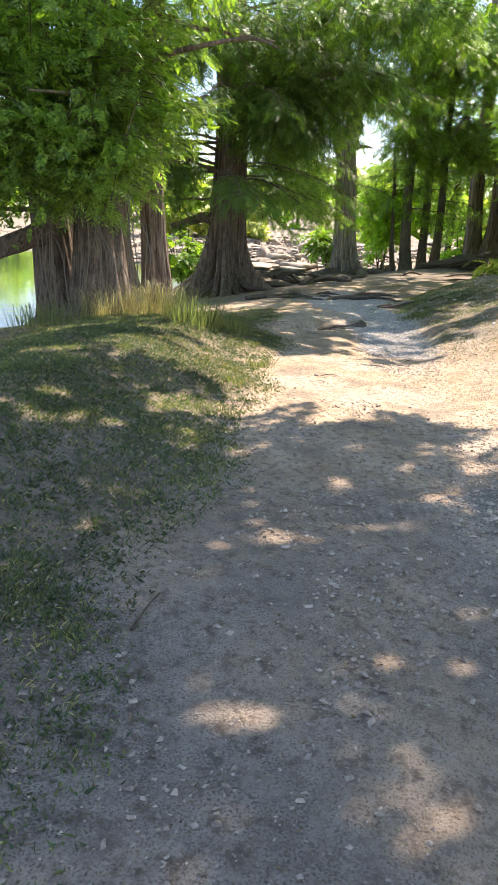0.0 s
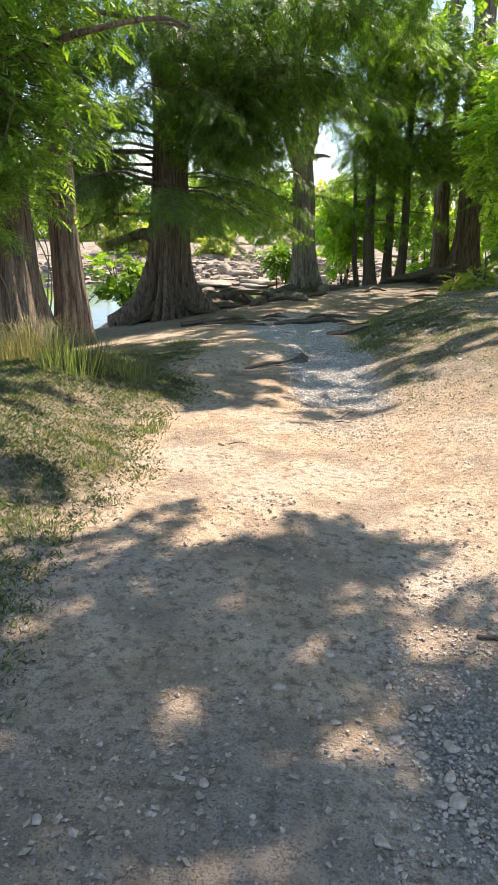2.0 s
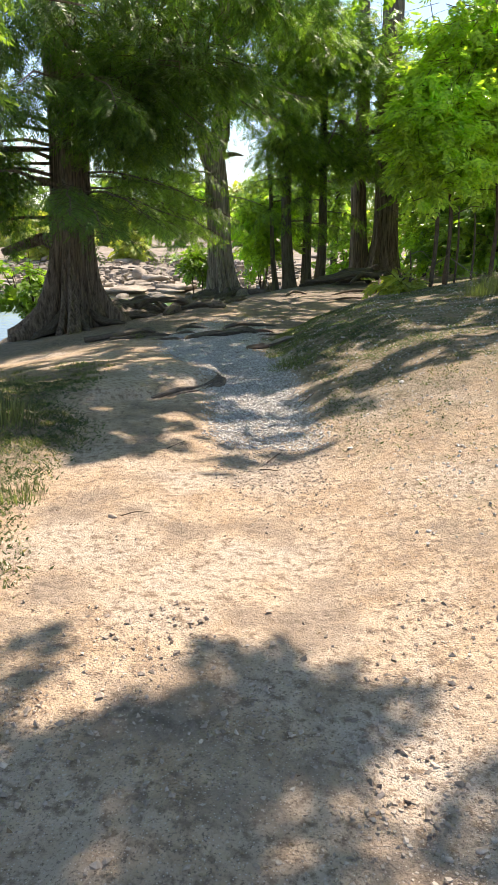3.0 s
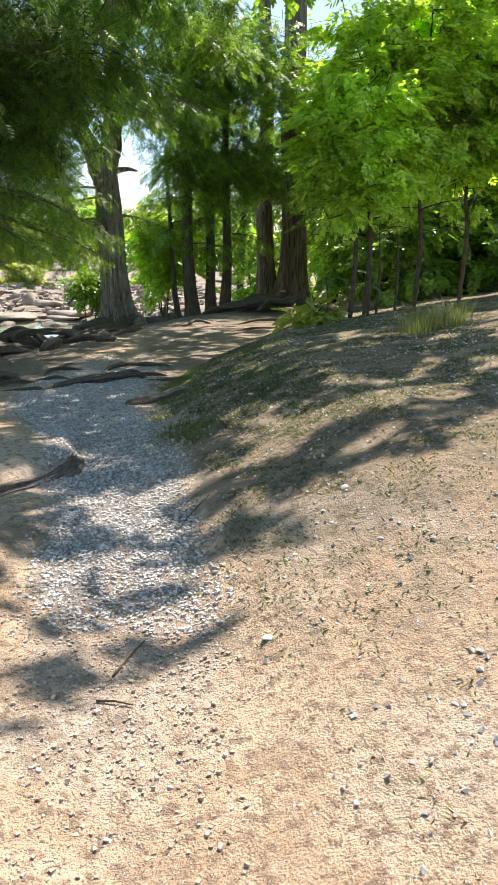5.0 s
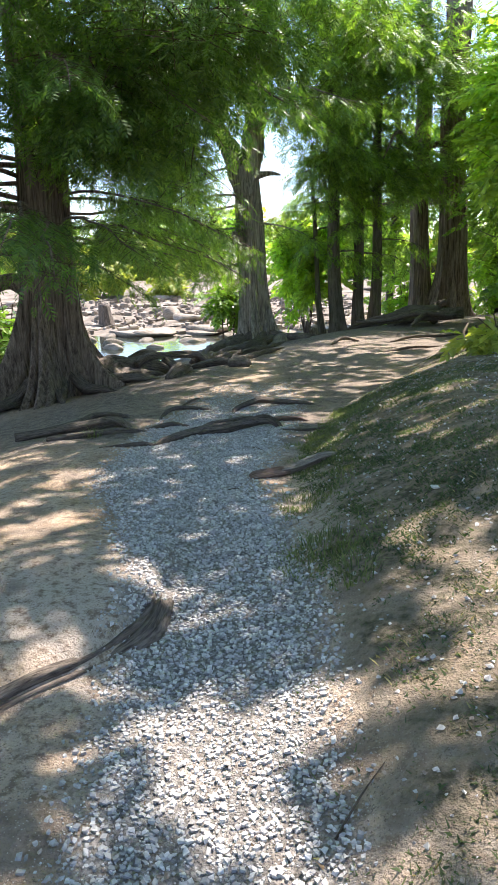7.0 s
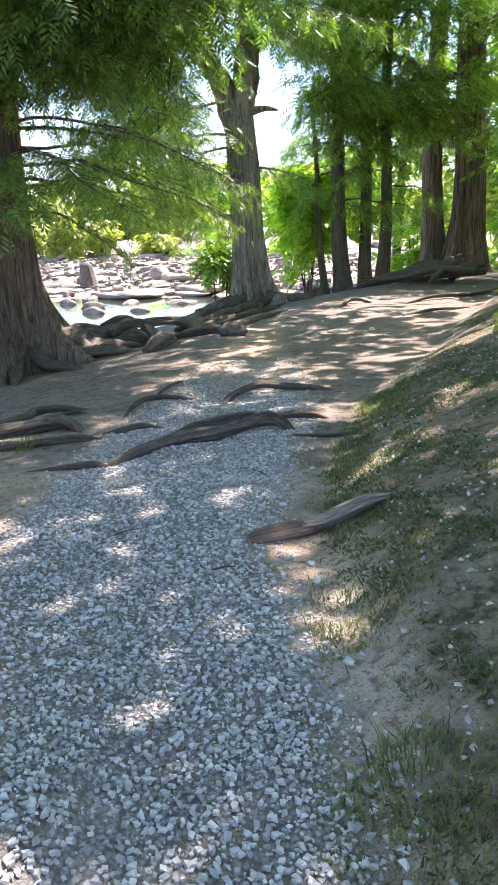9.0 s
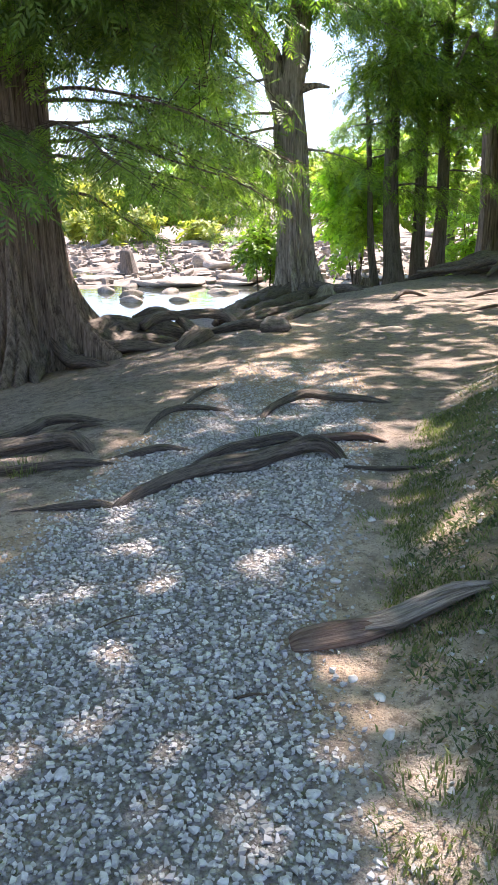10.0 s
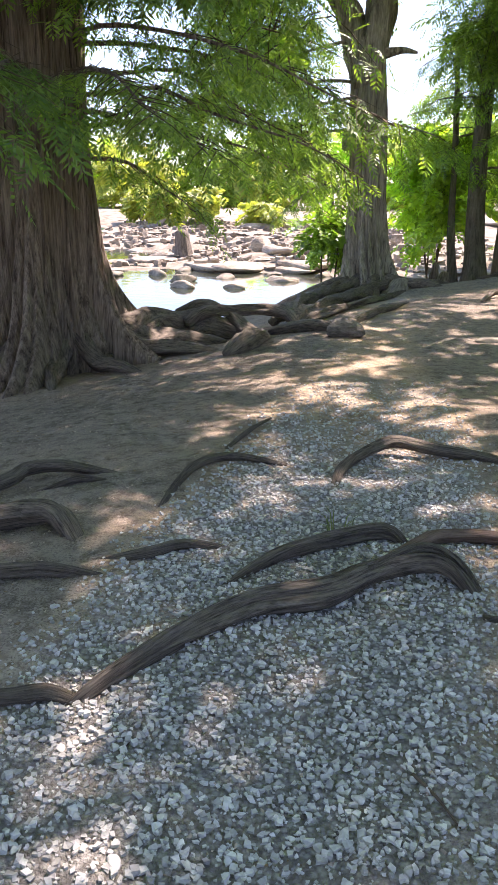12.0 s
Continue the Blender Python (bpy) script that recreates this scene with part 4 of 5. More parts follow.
CUBE_V = np.array([(i, j, k) for i in (-1, 1) for j in (-1, 1) for k in (-1, 1)], float) * 0.72
CUBE_F = np.array(((0, 1, 3), (0, 3, 2), (4, 6, 7), (4, 7, 5), (0, 4, 5), (0, 5, 1), (2, 3, 7), (2, 7, 6), (0, 2, 6), (0, 6, 4), (1, 5, 7), (1, 7, 3)))


def rock_verts(size, seed, flat_top=0.0, base=BALL_V):
    rng = np.random.RandomState(seed)
    v = base.copy()
    for _ in range(11):
        n = rng.normal(size=3)
        n /= np.linalg.norm(n)
        d = v @ n
        lim = 0.45 + 0.35 * rng.rand()
        v = v - np.clip(d - lim, 0, None)[:, None] * n * 0.9
    v *= 1 + 0.10 * value_noise(v[:, 0] * 2.5 + v[:, 2] * 1.7, v[:, 1] * 2.5 + seed, seed)[:, None]
    if flat_top:
        v[:, 2] = np.minimum(v[:, 2], flat_top)
    return v * np.array(size)


def rock(name, x, y, size, seed, material, label, category="rock", group="", flat=0.0, sink=0.3, turn=0.0, z=None):
    v = rock_verts(size, seed, flat)
    c, s = math.cos(turn), math.sin(turn)
    v = v @ np.array(((c, s, 0), (-s, c, 0), (0, 0, 1)))
    ob = new(name, mesh_of(name, v, BALL_F, material))
    ob.location = (x, y, (ground_z(x, y) if z is None else z) + size[2] * (1 - 2 * sink))
    return tagged(ob, label, category, group)


rng = np.random.RandomState(5)
for i in range(330):
    y = 36 + 30 * rng.rand() ** 1.3
    x = -22 + 36 * rng.rand()
    if x - float(shore(y)) > -1 or ground_z(x, y) < WATER_Z - 0.1:
        continue
    s = 0.22 + 0.75 * rng.rand() ** 2.5
    rock("river_rock", x, y, (s * (1 + rng.rand()), s * (0.7 + 0.5 * rng.rand()), s * (0.16 + 0.2 * rng.rand())), 400 + i, RIVER_ROCK, "pale weathered limestone slab lying in the dry river bed", group="river bed rocks", flat=0.25 + 0.4 * rng.rand(), turn=rng.rand() * 3)
rock("boulder", -5.5, 41.8, (0.62, 0.5, 0.42), 7, RIVER_ROCK, "rounded tan boulder on the limestone shelf", sink=0.15)
for i, (x, y, s) in enumerate(((-3.4, 33.4, 0.9), (-6.2, 32.6, 0.8), (-5.2, 33.8, 0.75), (-7.4, 34.0, 0.8), (-4.4, 31.4, 0.6), (-1.4, 34.6, 0.8), (-2.3, 35.2, 0.6), (-8.6, 33.4, 0.9), (-5.8, 31.2, 0.8), (-0.6, 36, 0.7), (-3.9, 35.2, 0.5), (-7.0, 35.6, 0.6), (-10.2, 36.0, 1.0), (-11.5, 38.5, 1.3), (-9.0, 39.5, 1.2), (-12.5, 34, 0.9))):
    rock("river_rock", x, y, (s * 0.62, s * 0.4, s * 0.25), 600 + i, WET_ROCK if i < 12 and i % 4 else RIVER_ROCK, "dark wet rock standing in the shallow river water", group="wet rocks", turn=i * 0.7, z=WATER_Z - 0.02, sink=0.42)

# ---- exposed roots and wood on the path ----


def root(points, radii, seed, label="weathered grey-brown tree root lying exposed on the path", material=ROOT, name="exposed_root", seg=24, rough=0.36, group="exposed roots", flat=0.9, ridged=1.2):
    """Points: x, y and height of the root's middle over the ground."""
    p = [(x, y, ground_z(x, y) + h) for x, y, h in points]
    v, f, c, g = tube(p, [0.58 * r for r in radii], seg, rough, seed, 0.025, flat, 3, ridged)
    o = np.array(p[0])
    ob = new(name, tube_mesh(name, material, (v - o, f, c, g)))
    ob.location = o
    return tagged(ob, label, "tree root", group)


root([(-1.0, 13.34, -0.03), (-0.92, 13.44, 0.02), (-0.76, 13.72, 0.035), (-0.58, 13.95, 0.05), (-0.35, 14.08, 0.065), (-0.18, 14.28, 0.075), (0.0, 14.36, 0.085), (0.12, 14.34, 0.06), (0.22, 14.22, -0.03)], (0.03, 0.05, 0.075, 0.085, 0.098, 0.085, 0.08, 0.06, 0.035), 1, "thick twisted grey root arching across the gravel path", rough=0.45)
root([(-0.2, 14.24, 0.1), (0.0, 14.42, 0.12), (0.14, 14.4, 0.07), (0.24, 14.26, -0.03)], (0.025, 0.04, 0.04, 0.02), 14, "thin root lying along the thick arched one")
root([(-0.74, 14.12, -0.02), (-0.56, 14.4, 0.03), (-0.36, 14.62, 0.045), (-0.14, 14.74, 0.045), (-0.03, 14.72, -0.03)], (0.025, 0.045, 0.055, 0.055, 0.03), 2)
root([(-0.14, 14.56, -0.02), (0.0, 14.66, 0.02), (0.11, 14.76, 0.03), (0.36, 14.78, 0.03), (0.55, 14.74, -0.03)], (0.03, 0.05, 0.06, 0.055, 0.03), 3, "reddish-brown worn root stub polished by feet", ROOT_RED)
root([(-0.41, 15.3, -0.03), (-0.38, 15.66, 0.03), (-0.2, 16.02, 0.07), (-0.08, 16.1, 0.09), (0.14, 16.02, 0.06), (0.45, 15.96, 0.02), (0.7, 15.9, -0.03)], (0.025, 0.045, 0.055, 0.06, 0.055, 0.045, 0.02), 4)
root([(-1.2, 14.76, -0.02), (-1.19, 15.35, 0.03), (-1.02, 15.62, 0.04), (-0.7, 15.66, 0.0)], (0.02, 0.035, 0.045, 0.025), 5)
root([(-1.1, 15.85, 0.0), (-1.02, 16.2, 0.03), (-0.95, 16.65, 0.0)], (0.018, 0.026, 0.014), 6)
root([(-1.32, 14.24, -0.02), (-1.07, 14.28, 0.02), (-0.95, 14.38, 0.025), (-0.78, 14.52, -0.02)], (0.03, 0.04, 0.035, 0.02), 7)
root([(-2.2, 13.9, 0.0), (-1.6, 14.02, 0.03), (-1.4, 14.08, 0.03), (-1.2, 14.12, -0.02)], (0.06, 0.05, 0.045, 0.03), 8, "dark mossy root half buried beside the path")
root([(-2.7, 14.35, 0.02), (-1.91, 14.5, 0.06), (-1.72, 14.56, 0.07), (-1.58, 14.55, 0.05), (-1.42, 14.42, -0.04)], (0.10, 0.11, 0.11, 0.09, 0.06), 9, "dark mossy root half buried beside the path")
root([(-2.7, 14.7, 0.0), (-2.17, 15.05, 0.05), (-2.1, 15.26, 0.07), (-1.92, 15.3, 0.06), (-1.6, 15.36, -0.02)], (0.05, 0.06, 0.06, 0.055, 0.03), 10, "dark mossy root half buried beside the path")
root([(-1.97, 15.02, -0.02), (-1.75, 15.14, 0.025), (-1.62, 15.22, -0.01)], (0.025, 0.035, 0.02), 15, "dark mossy root half buried beside the path")
root([(-1.5, 13.26, -0.02), (-1.17, 13.3, 0.015), (-1.05, 13.36, 0.02), (-0.92, 13.38, -0.03)], (0.03, 0.042, 0.045, 0.025), 16, "worn root end sinking into the gravel")
root([(0.2, 14.06, 0.0), (0.43, 14.04, 0.015), (0.66, 14.02, 0.0)], (0.02, 0.025, 0.015), 11)
root([(0.0, 12.13, 0.0), (0.03, 12.135, 0.01), (0.12, 12.16, 0.02), (0.22, 12.19, 0.025), (0.3, 12.21, 0.03)], (0.055, 0.082, 0.088, 0.08, 0.05), 12, "blunt reddish end of a dead log lying on the path edge", ROOT_RED, "fallen_log", group="")
root([(0.2, 12.2, 0.03), (0.32, 12.22, 0.045), (0.45, 12.27, 0.05), (0.56, 12.3, 0.045), (0.68, 12.34, 0.0)], (0.06, 0.068, 0.06, 0.05, 0.02), 17, "weathered grey splintered log half hidden in the grass", ROOT_PALE, "fallen_log", group="", ridged=2.2)
root([(-0.44, 10.3, -0.25), (-0.33, 10.0, -0.05), (-0.36, 9.72, -0.03), (-0.5, 9.5, -0.045), (-0.68, 9.27, -0.035), (-0.93, 9.0, -0.05), (-1.3, 8.8, -0.12)], (0.04, 0.085, 0.11, 0.10, 0.11, 0.09, 0.06), 13, "rough bark-covered old root holding a step of soil", ROOT, seg=32, rough=0.5, flat=0.75, ridged=2.4)
for i, (x0, y0, x1, y1, r) in enumerate(((-0.16, 11.85, -0.04, 11.86, 0.008), (-0.69, 12.15, -0.55, 12.3, 0.006), (-0.05, 13.28, 0.05, 13.12, 0.008), (0.44, 8.5, 0.6, 8.72, 0.006), (0.1, 7.05, 0.22, 7.3, 0.009), (0.05, 6.9, 0.18, 6.85, 0.008), (-1.27, 1.15, -1.23, 1.42, 0.009), (-0.75, 6.0, -0.6, 6.05, 0.007), (0.55, 3.55, 0.95, 3.5, 0.014), (-0.62, 7.3, -0.5, 7.5, 0.006))):
    root([(x0, y0, 0.006), ((x0 + x1) / 2, (y0 + y1) / 2 + 0.01, 0.012), (x1, y1, 0.006)], (r, r * 0.9, r * 0.5), 30 + i, "short dry twig lying on the path", TWIG, "twig", 6, group="twigs on the path")

# roots between the trees along the water
ridge = thing("root_mass", "tangle of thick grey roots along the river's edge between two cypresses", "tree root", (-2.2, 21.5, ground_z(-2.2, 21.5)))


def ridge_root(seed, pts, rad):
    p = [(x, y, ground_z(x, y) + h) for x, y, h in pts]
    put("root", tube_mesh("root", ROOT, tube(p, rad, 20, 0.4, seed, 0.05, 0.9, 3)), ridge)


ridge_root(50, [(-3.7, 20.0, 0.3), (-3.33, 20.2, 0.26), (-3.16, 20.6, 0.3), (-2.83, 20.8, 0.22), (-2.53, 21.0, 0.22), (-2.04, 21.0, 0.02)], (0.3, 0.26, 0.22, 0.2, 0.18, 0.1))
ridge_root(51, [(-3.4, 19.6, 0.2), (-3.08, 19.8, 0.12), (-2.86, 20.2, 0.1), (-2.56, 20.4, 0.06), (-2.13, 20.4, -0.04)], (0.26, 0.22, 0.18, 0.15, 0.08))
ridge_root(52, [(-2.72, 20.7, 0.3), (-2.54, 20.9, 0.4), (-2.25, 21.2, 0.34), (-1.81, 21.4, 0.28), (-1.48, 21.2, 0.2), (-1.3, 20.9, 0.02)], (0.07, 0.08, 0.075, 0.08, 0.07, 0.04))
ridge_root(53, [(-2.25, 21.2, 0.26), (-1.94, 20.8, 0.06), (-1.66, 20.2, 0.06), (-1.7, 19.5, 0.09), (-1.84, 19.15, 0.0)], (0.08, 0.1, 0.1, 0.13, 0.06))
ridge_root(54, [(-1.8, 20.95, 0.02), (-1.2, 20.8, 0.07), (-0.86, 20.6, 0.03), (-0.5, 20.2, -0.03)], (0.08, 0.1, 0.08, 0.03))
ridge_root(55, [(-1.75, 21.6, 0.1), (-1.63, 22.0, 0.18), (-1.67, 24.4, 0.2), (-1.5, 26.4, 0.22), (-1.1, 27.9, 0.25)], (0.06, 0.11, 0.13, 0.13, 0.14))
ridge_root(56, [(-1.5, 21.4, 0.02), (-1.47, 21.8, 0.1), (-1.27, 24.0, 0.12), (-0.79, 26.5, 0.12), (-0.32, 27.7, 0.15)], (0.05, 0.1, 0.12, 0.13, 0.13))
ridge_root(57, [(-1.36, 21.4, -0.02), (-1.3, 21.8, 0.05), (-0.95, 23.0, 0.06), (-0.3, 25.8, 0.03), (0.1, 27.0, 0.0)], (0.04, 0.07, 0.09, 0.08, 0.04))
ridge_root(58, [(-0.75, 21.0, -0.02), (-0.66, 21.4, 0.04), (-0.2, 23.0, 0.05), (0.1, 24.0, -0.02)], (0.03, 0.06, 0.07, 0.03))
ridge_root(59, [(-2.9, 20.9, 0.45), (-2.65, 21.1, 0.5), (-2.4, 21.2, 0.4), (-2.1, 21.4, 0.1)], (0.05, 0.07, 0.06, 0.03))
rock("burl", -0.72, 20.2, (0.28, 0.2, 0.15), 33, ROOT_BURL, "grey weathered burl of wood among the roots", "burl", sink=0.3, turn=0.2)

pile = thing("root_pile", "heap of exposed dark roots under the massive cypress", "tree root", (4.4, 29.0, ground_z(4.4, 29.0)))
rng = np.random.RandomState(9)
for i in range(16):
    x0, y0 = 5.4 - rng.rand() * 1.0, 31.0 - rng.rand() * 3.0
    ln = 1.4 + 1.6 * rng.rand()
    a = 3.3 + rng.normal() * 0.4
    pts = [(x0 + math.cos(a) * ln * k, y0 + math.sin(a) * ln * k * 0.9 + 0.1 * rng.normal(), 0.1 + 0.3 * (1 - k) + 0.08 * rng.normal()) for k in (0, 0.35, 0.7, 1.0)]
    p = [(x, y, ground_z(x, y) + h) for x, y, h in pts]
    put("root", tube_mesh("root", ROOT, tube(p, (0.1, 0.09, 0.07, 0.03), 8, 0.2, 70 + i, 0.1)), pile)
root([(2.6, 24.0, 0.0), (3.2, 24.5, 0.07), (4.2, 25.2, 0.05), (5.2, 26.0, 0.1)], (0.04, 0.06, 0.06, 0.05), 90)
root([(1.2, 23.6, 0.0), (1.5, 24.2, 0.09), (1.9, 24.3, 0.0)], (0.04, 0.08, 0.04), 91)
root([(2.2, 22.0, 0.0), (2.8, 22.4, 0.05), (3.6, 23.0, 0.0)], (0.03, 0.05, 0.03), 92)

# stumps by the forked tree
for x, y, h, r, mt, lab in ((-0.05, 27.7, 0.28, 0.2, ROOT_PALE, "pale broken stump at the foot of the forked cypress"), (0.75, 29.4, 0.55, 0.1, BARK, "small splintered cypress knee"), (0.95, 29.3, 0.3, 0.12, BARK, "small splintered cypress knee")):
    z = ground_z(x, y)
    ob = new("stump", trunk_mesh("stump", (0, 0, 0), (0.06, 0), h, r, 0.7, 4, int(r * 100), mt, 24, 0.12, 0.2, 0.45))
    ob.location = (x, y, z)
    tagged(ob, lab, "stump")

# saplings with bare stems in the grass
for i, (x, y, h) in enumerate(((3.22, 16.7, 0.75), (4.0, 16.9, 1.3), (4.25, 17.2, 1.5), (4.55, 17.1, 1.3))):
    z = ground_z(x, y)
    ob = new("sapling", tube_mesh("sapling", TWIG, tube([(0, 0, -0.04), (0.02, 0, h * 0.5), (-0.02, 0, h)], (0.025, 0.02, 0.013), 7, 0.15, i)))
    ob.location = (x, y, z)
    tagged(ob, "thin bare sapling stem standing in the grass", "sapling", "bare saplings")

for i, (x, y) in enumerate(((2.95, 16.6), (3.1, 16.9))):
    bush(x, y, [((x, y, ground_z(x, y) + 0.2), (0.3, 0.25, 0.18), 14, 6)], 260 + i, YELLOW, "small yellow-green fern-like plant in the grass", size=0.22, stems=3, tall=0.3, spread=0.15, name="small_plant", gaps=False)
for i, (p0, p1, p2) in enumerate((((3.3, 17.0, 0.02), (3.7, 17.1, 0.35), (4.15, 17.3, 0.62)), ((3.25, 16.72, 0.7), (3.45, 16.8, 0.72), (3.7, 16.9, 0.5)), ((4.1, 17.0, 0.5), (4.5, 17.05, 0.2), (4.9, 17.0, 0.02)))):
    root([p0, p1, p2], (0.016, 0.013, 0.006), 95 + i, "dead bare branch leaning among the saplings", ROOT_PALE, "dead_branch", 7, group="dead branches")

# ---- stones, gravel, grass ----


def scatter(n, box, amount, seed):
    """Places drawn in a box, kept by a chance that amount(x, y) gives."""
    rng = np.random.RandomState(seed)
    x, y = box[0] + (box[1] - box[0]) * rng.rand(n), box[2] + (box[3] - box[2]) * rng.rand(n)
    keep = rng.rand(n) < amount(x, y)
    return x[keep], y[keep]


OCTA_V = np.array(((1, 0.2, 0.1), (-1, -0.1, 0), (0.2, 1, 0.15), (-0.1, -1, 0), (0.3, 0.2, 0.85), (0, 0, -1)), float) * 1.15
OCTA_F = np.array(((0, 2, 4), (2, 1, 4), (1, 3, 4), (3, 0, 4), (2, 0, 5), (1, 2, 5), (3, 1, 5), (0, 3, 5)))


def pebbles(name, x, y, low, high, seed, material, label, category, solid=(OCTA_V, OCTA_F), few=2.2):
    """Angular chips of stone pressed into the ground, each with its own shape and turn."""
    rng = np.random.RandomState(seed)
    n = len(x)
    kinds = []
    for k in range(24):
        kinds.append(rock_verts((1, 0.75 + 0.2 * rng.rand(), 0.6 + 0.2 * rng.rand()), seed + k, base=solid[0] + rng.normal(size=solid[0].shape) * 0.16))
    v = np.array(kinds)[rng.randint(0, 24, n)]
    s = low + (high - low) * rng.rand(n) ** few
    a = rng.rand(n) * 6.283
    c, sn = np.cos(a)[:, None], np.sin(a)[:, None]
    vx, vy = v[..., 0] * c - v[..., 1] * sn, v[..., 0] * sn + v[..., 1] * c
    v = np.stack([vx * s[:, None] + x[:, None], vy * s[:, None] + y[:, None], v[..., 2] * s[:, None] + (height(x, y) + s * (0.02 + 0.45 * rng.rand(n)))[:, None]], -1)
    f = (np.arange(n)[:, None, None] * len(solid[0]) + solid[1][None]).reshape(-1, 3)
    return tagged(new(name, mesh_of(name, v.reshape(-1, 3), f, material, False)), label, category, kind="stuff")


gx, gy = scatter(225000, (-1.7, 1.0, 1.4, 18), lambda x, y: np.clip(gravel_amount(x, y) * 1.3, 0, 1) * np.interp(y, (4.6, 13, 18), (1, 0.9, 0.35)), 1)
tan = gy + 0.9 * value_noise(gx * 2.1, gy * 2.1, 61) < 7.6
pebbles("gravel", gx[~tan], gy[~tan], 0.0045, 0.018, 2, STONE, "loose pale limestone gravel covering the middle of the path", "gravel", (CUBE_V, CUBE_F), 1.7)
pebbles("gravel", gx[tan], gy[tan], 0.004, 0.014, 102, TAN_STONE, "tan gravel trodden into the sandy path", "gravel", (CUBE_V, CUBE_F), 1.9)
gx, gy = scatter(2600, (-18, 4, 35.5, 64), lambda x, y: (height(x, y) > WATER_Z + 0.02) * (x < shore(y) - 0.5) * 1.0, 71)
pebbles("river_stones", gx, gy, 0.07, 0.36, 72, RIVER_ROCK, "broken limestone blocks strewn over the dry river bed", "river stones", (CUBE_V, CUBE_F))
gx, gy = scatter(46000, (-1.8, 1.6, -1.5, 9), lambda x, y: (0.12 + 0.5 * np.clip(value_noise(x * 1.7, y * 1.7, 41), 0, 1) + 0.6 * gravel_amount(x, y)) * (1 - 0.6 * smooth01(4, 5, y)), 3)
pebbles("pebbles", gx, gy, 0.0025, 0.013, 4, PEBBLE, "small brown pebbles and clods pressed into the dirt path", "pebbles")
gx, gy = scatter(20000, (-1.8, 1.6, 0, 5), lambda x, y: 0.1 + 0.7 * np.clip(value_noise(x * 2.3, y * 2.3, 47), 0, 1), 33)
pebbles("clods", gx, gy, 0.007, 0.021, 34, PEBBLE, "larger brown clods and stones loose on the dirt path", "clods")
gx, gy = scatter(16000, (0.2, 4.5, 5.5, 17), lambda x, y: 0.5 * smooth01(0, 0.4, x - bank_edge(y)), 5)
pebbles("pebbles", gx, gy, 0.006, 0.02, 6, STONE, "pale stones scattered over the grassy bank", "pebbles")
gx, gy = scatter(16000, (-3.5, 3.0, 12.5, 23), lambda x, y: 0.75 * smooth01(0.6, 0.1, x - bank_edge(y)), 25)
pebbles("pebbles", gx, gy, 0.004, 0.012, 26, PEBBLE, "fine grit and small stones on the trodden soil", "pebbles")
rng = np.random.RandomState(12)
for i, (x, y, s) in enumerate([(-0.767, 1.98, 0.035), (0.326, 2.68, 0.035), (-0.8, 6.0, 0.035), (1.245, 8.08, 0.035), (1.13, 10.77, 0.04), (0.69, 7.09, 0.028)] + [(0.42 + rng.normal() * 0.2, 2.9 + rng.normal() * 0.42, 0.012 + 0.02 * rng.rand()) for _ in range(80)] + [(-0.3 + rng.normal() * 0.5, 0.4 + 3.4 * rng.rand(), 0.01 + 0.014 * rng.rand()) for _ in range(30)] + [(-0.3 + rng.normal() * 0.45, 11 + 3.4 * rng.rand(), 0.016 + 0.014 * rng.rand()) for _ in range(40)]):
    rock("stone", x, y, (s, s * 0.75, s * 0.42), 800 + i, STONE if y > 6.5 else PEBBLE, "pale loose stone lying on the path", "stone", "stones on the path", turn=i * 1.3)
rock("stone", 0.97, 20.2, (0.24, 0.16, 0.035), 870, WET_ROCK, "flat grey stone set in the path", "stone", turn=0.3)


def blades(name, x, y, low, high, width, seed, material, label, lean=0.6, category="grass"):
    rng = np.random.RandomState(seed)
    n = len(x)
    h = low + (high - low) * rng.rand(n)
    a, t = rng.rand(n) * 6.283, rng.rand(n) * 6.283
    b = np.stack([x, y, height(x, y) - 0.004], 1)
    side = np.stack([np.cos(a), np.sin(a), 0 * a], 1) * (width * (0.6 + 0.8 * rng.rand(n)))[:, None]
    d = np.stack([np.cos(t), np.sin(t), 0 * t], 1) * (lean * h * (0.45 + 0.55 * rng.rand(n)))[:, None]
    up = np.stack([0 * h, 0 * h, h], 1)
    v = np.stack([b - side, b + side, b + side * 0.7 + d * 0.35 + up * 0.6, b + d + up], 1)
    return tagged(new(name, mesh_of(name, v.reshape(-1, 3), np.arange(n * 4).reshape(-1, 4), material, False)), label, category, kind="stuff")


def patchy(x, y, s=1.2, seed=31):
    return np.clip(0.5 + 1.5 * value_noise(x * s, y * s, seed) + 1.0 * value_noise(x * s * 3.1, y * s * 3.1, seed + 1), 0.03, 1)


def clumps(x, y, seed):
    v = 0.6 * value_noise(x * 5.5, y * 5.5, seed) + 0.5 * value_noise(x * 13, y * 13, seed + 1) + 0.5 * value_noise(x * 1.7, y * 1.7, seed + 2)
    return np.clip(0.25 + 2.4 * v, 0.02, 1)


def left_turf(x, y):
    return smooth01(-0.1, 0.25, left_edge(y) - x) * np.maximum(clumps(x, y, 37), 0.35 * patchy(x, y)) * (1 - smooth01(9.5, 12, y)) * smooth01(-8, -5, x)


def right_turf(x, y):
    return smooth01(0.05, 0.45, x - bank_edge(y)) * clumps(x, y, 33) * np.interp(y, (1, 4, 7, 9), (0.6, 0.12, 0.2, 1))


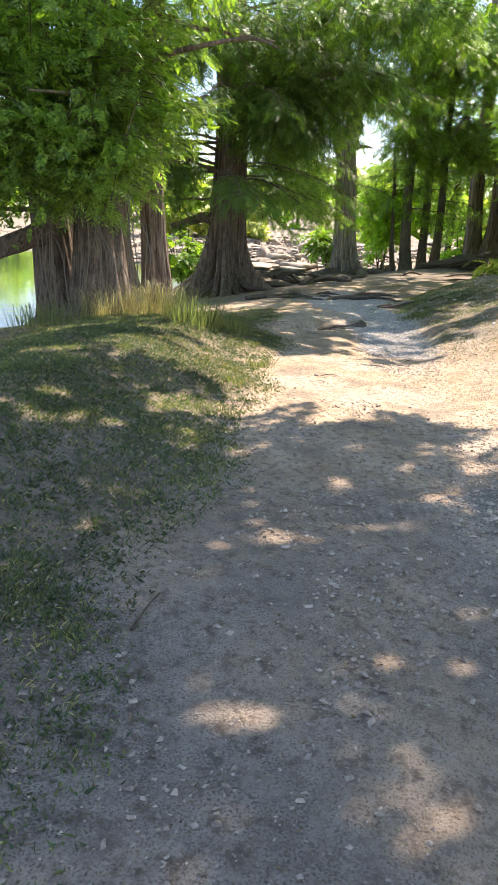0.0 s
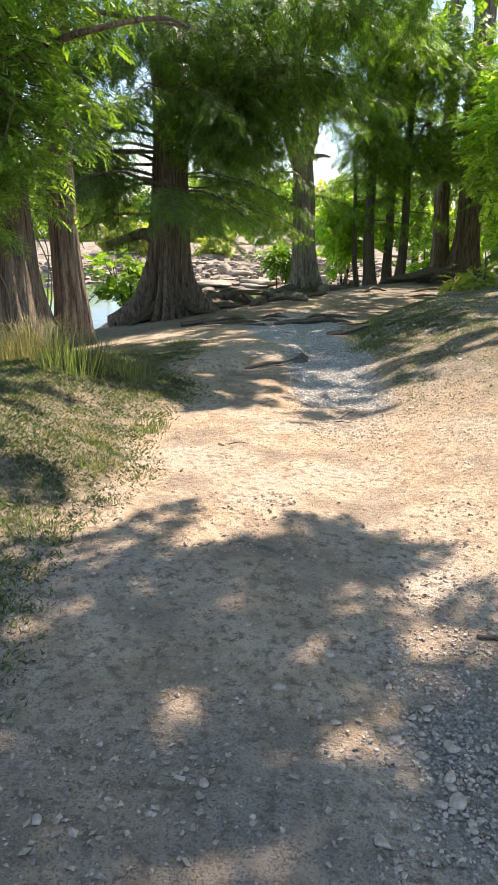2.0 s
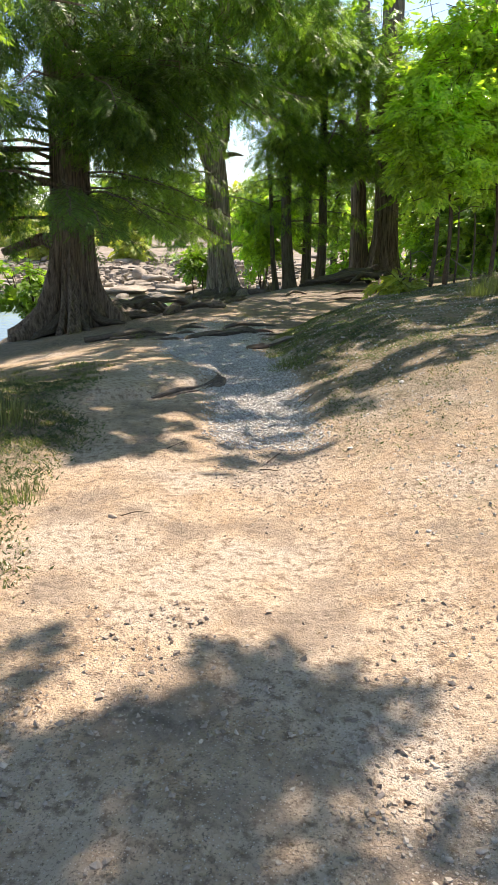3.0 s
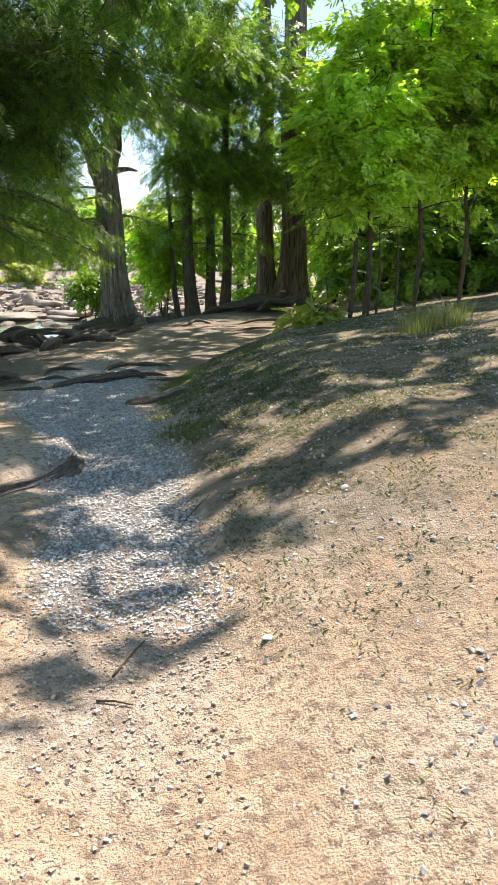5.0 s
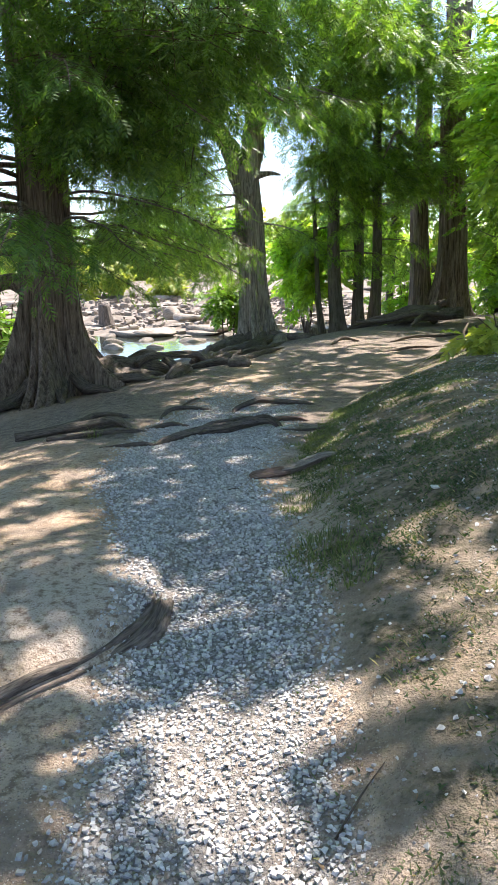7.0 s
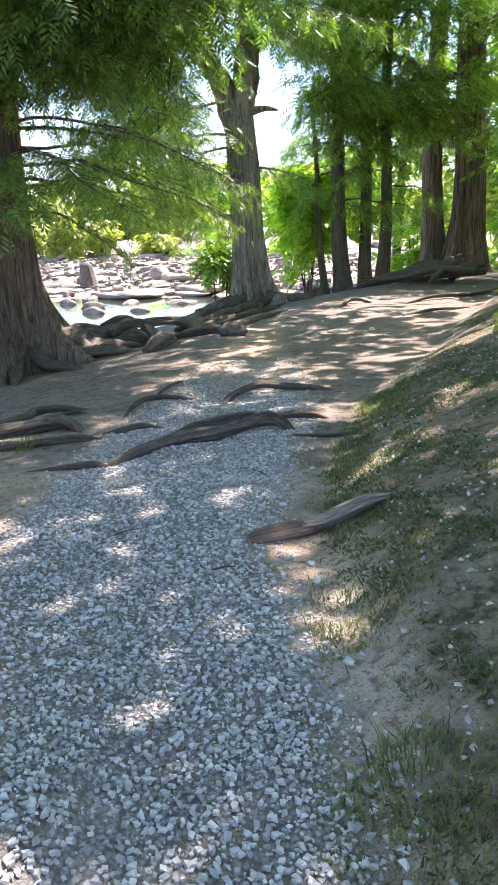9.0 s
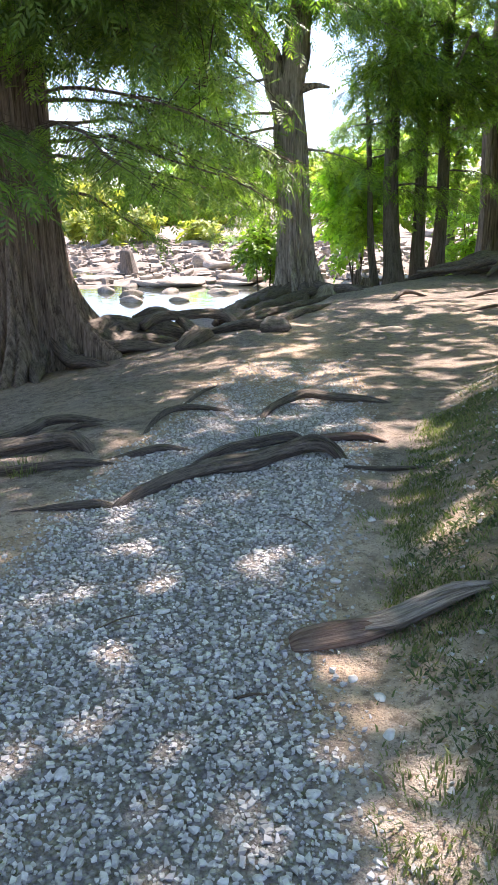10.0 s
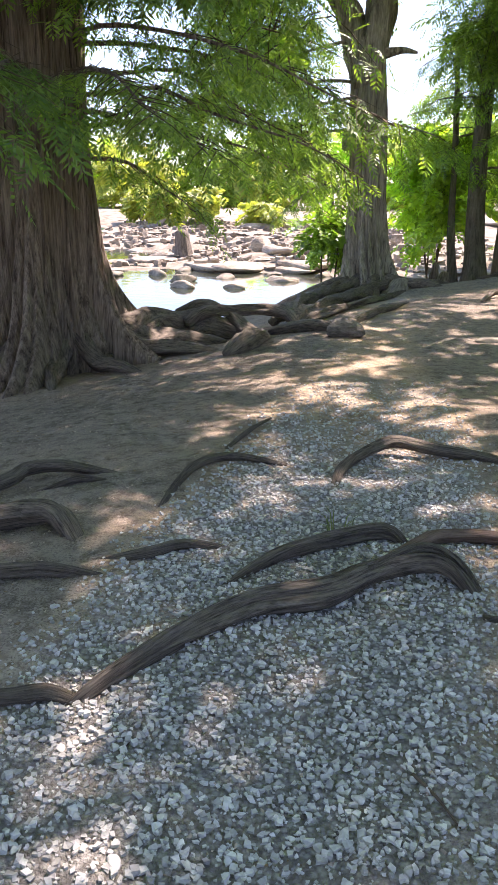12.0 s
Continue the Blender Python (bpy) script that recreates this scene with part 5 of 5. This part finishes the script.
gx, gy = scatter(260000, (-4.0, -0.9, -0.5, 11), lambda x, y: left_turf(x, y) * clumps(x, y, 87), 7)
blades("grass", gx, gy, 0.012, 0.04, 0.0032, 8, GRASS, "short patchy green grass on the bank")
gx, gy = scatter(150000, (-3.7, -0.9, -0.3, 9.5), lambda x, y: smooth01(-0.15, 0.2, left_edge(y) - x) * np.clip(0.32 + 0.8 * clumps(x, y, 93), 0, 1), 19)
blades("ground_cover", gx, gy, 0.008, 0.028, 0.006, 20, COVER, "low creeping green plants on the bank", 1.7, "ground cover")
gx, gy = scatter(60000, (-5, -0.9, -1.5, 11.5), left_turf, 9)
blades("dry_grass", gx, gy, 0.01, 0.032, 0.0025, 10, DRY_GRASS, "dry straw-coloured grass among the green", 1.6)
gx, gy = scatter(520000, (0.1, 6, 2, 20), lambda x, y: np.clip(right_turf(x, y) * (0.6 + 0.8 * clumps(x, y, 97)), 0, 1), 13)
blades("ground_cover", gx, gy, 0.005, 0.02, 0.0048, 14, COVER, "low clover-like ground cover on the bank", 1.9, "ground cover")
gx, gy = scatter(110000, (0.25, 2.0, 9.0, 15.5), lambda x, y: smooth01(0.05, 0.3, x - bank_edge(y)) * np.clip(0.55 * clumps(x, y, 99), 0, 1) * smooth01(9.2, 11.5, y) * smooth01(1.9, 0.9, x - bank_edge(y)), 29)
blades("ground_cover", gx, gy, 0.008, 0.028, 0.0055, 30, COVER, "creeping green plants along the bank beside the gravel", 1.6, "ground cover")
gx, gy = scatter(60000, (0.15, 1.4, 10.2, 15.5), lambda x, y: smooth01(0.0, 0.12, x - bank_edge(y)) * smooth01(0.7, 0.3, x - bank_edge(y)) * patchy(x, y, 2.2, 51), 27)
blades("grass", gx, gy, 0.01, 0.038, 0.0028, 28, GRASS, "green grass strip along the edge of the path")
gx, gy = scatter(26000, (0.1, 7, 3, 22), right_turf, 15)
blades("dry_grass", gx, gy, 0.01, 0.03, 0.0025, 16, DRY_GRASS, "dry straw-coloured grass on the bank", 1.6)


def tuft(x, y, r, tall, n, seed, material=GRASS, label="tuft of tall green grass beside the path"):
    rng = np.random.RandomState(seed)
    a, q = rng.rand(n) * 6.283, r * np.sqrt(rng.rand(n))
    bx, by = np.cos(a) * q, np.sin(a) * q
    h = tall * (0.3 + 0.7 * rng.rand(n))
    out = np.stack([np.cos(a + rng.normal(size=n) * 0.5), np.sin(a + rng.normal(size=n) * 0.5), 0 * a], 1)
    side = np.stack([-out[:, 1], out[:, 0], 0 * a], 1) * 0.003
    z0 = ground_z(x, y)
    b = np.stack([bx, by, height(x + bx, y + by) - z0 - 0.01], 1)
    bend = (0.25 + 0.7 * rng.rand(n))[:, None] * h[:, None]
    up = np.stack([0 * h, 0 * h, h], 1)
    m, e = b + out * bend * 0.3 + up * 0.65, b + out * bend + up * (1 - 0.35 * rng.rand(n))[:, None]
    v = np.stack([b - side, b + side, m + side * 0.8, m - side * 0.8, e], 1).reshape(-1, 3)
    k = np.arange(n)[:, None] * 5
    f = np.vstack([k + (0, 1, 2), k + (0, 2, 3), k + (3, 2, 4)])
    ob = new("grass_tuft", mesh_of("grass_tuft", v, f, material, False))
    ob.location = (x, y, z0)
    return tagged(ob, label, "grass", "grass tufts", "stuff")


for i, (x, y, r, h, n) in enumerate(((-2.35, 7.3, 0.35, 0.5, 420), (-2.9, 7.6, 0.4, 0.55, 420), (-1.9, 7.6, 0.25, 0.35, 260), (-1.5, 5.2, 0.14, 0.1, 120), (-1.45, 4.2, 0.14, 0.1, 120), (-3.5, 7.9, 0.4, 0.5, 350), (-4.2, 7.4, 0.5, 0.45, 350), (3.35, 12.7, 0.22, 0.42, 300), (3.8, 12.9, 0.26, 0.45, 340), (0.5, 10.5, 0.16, 0.10, 200), (0.62, 10.0, 0.12, 0.10, 130), (0.48, 12.6, 0.2, 0.05, 300), (0.42, 13.2, 0.2, 0.05, 300), (0.4, 11.4, 0.18, 0.06, 200), (-0.35, 14.75, 0.06, 0.16, 24), (-1.75, 14.0, 0.12, 0.14, 90), (0.95, 4.0, 0.2, 0.09, 160), (-1.4, 6.3, 0.16, 0.12, 140))):
    tuft(x, y, r, h, n, 900 + i, DRY_GRASS if i in (1, 5) else GRASS)

gx, gy = scatter(12000, (-3.5, 3.5, -1, 23), lambda x, y: 0.6 + 0 * x, 17)
blades("leaf_litter", gx, gy, 0.004, 0.012, 0.008, 18, LITTER, "scattered dead leaves and needles on the ground", 2.5, "leaf litter")
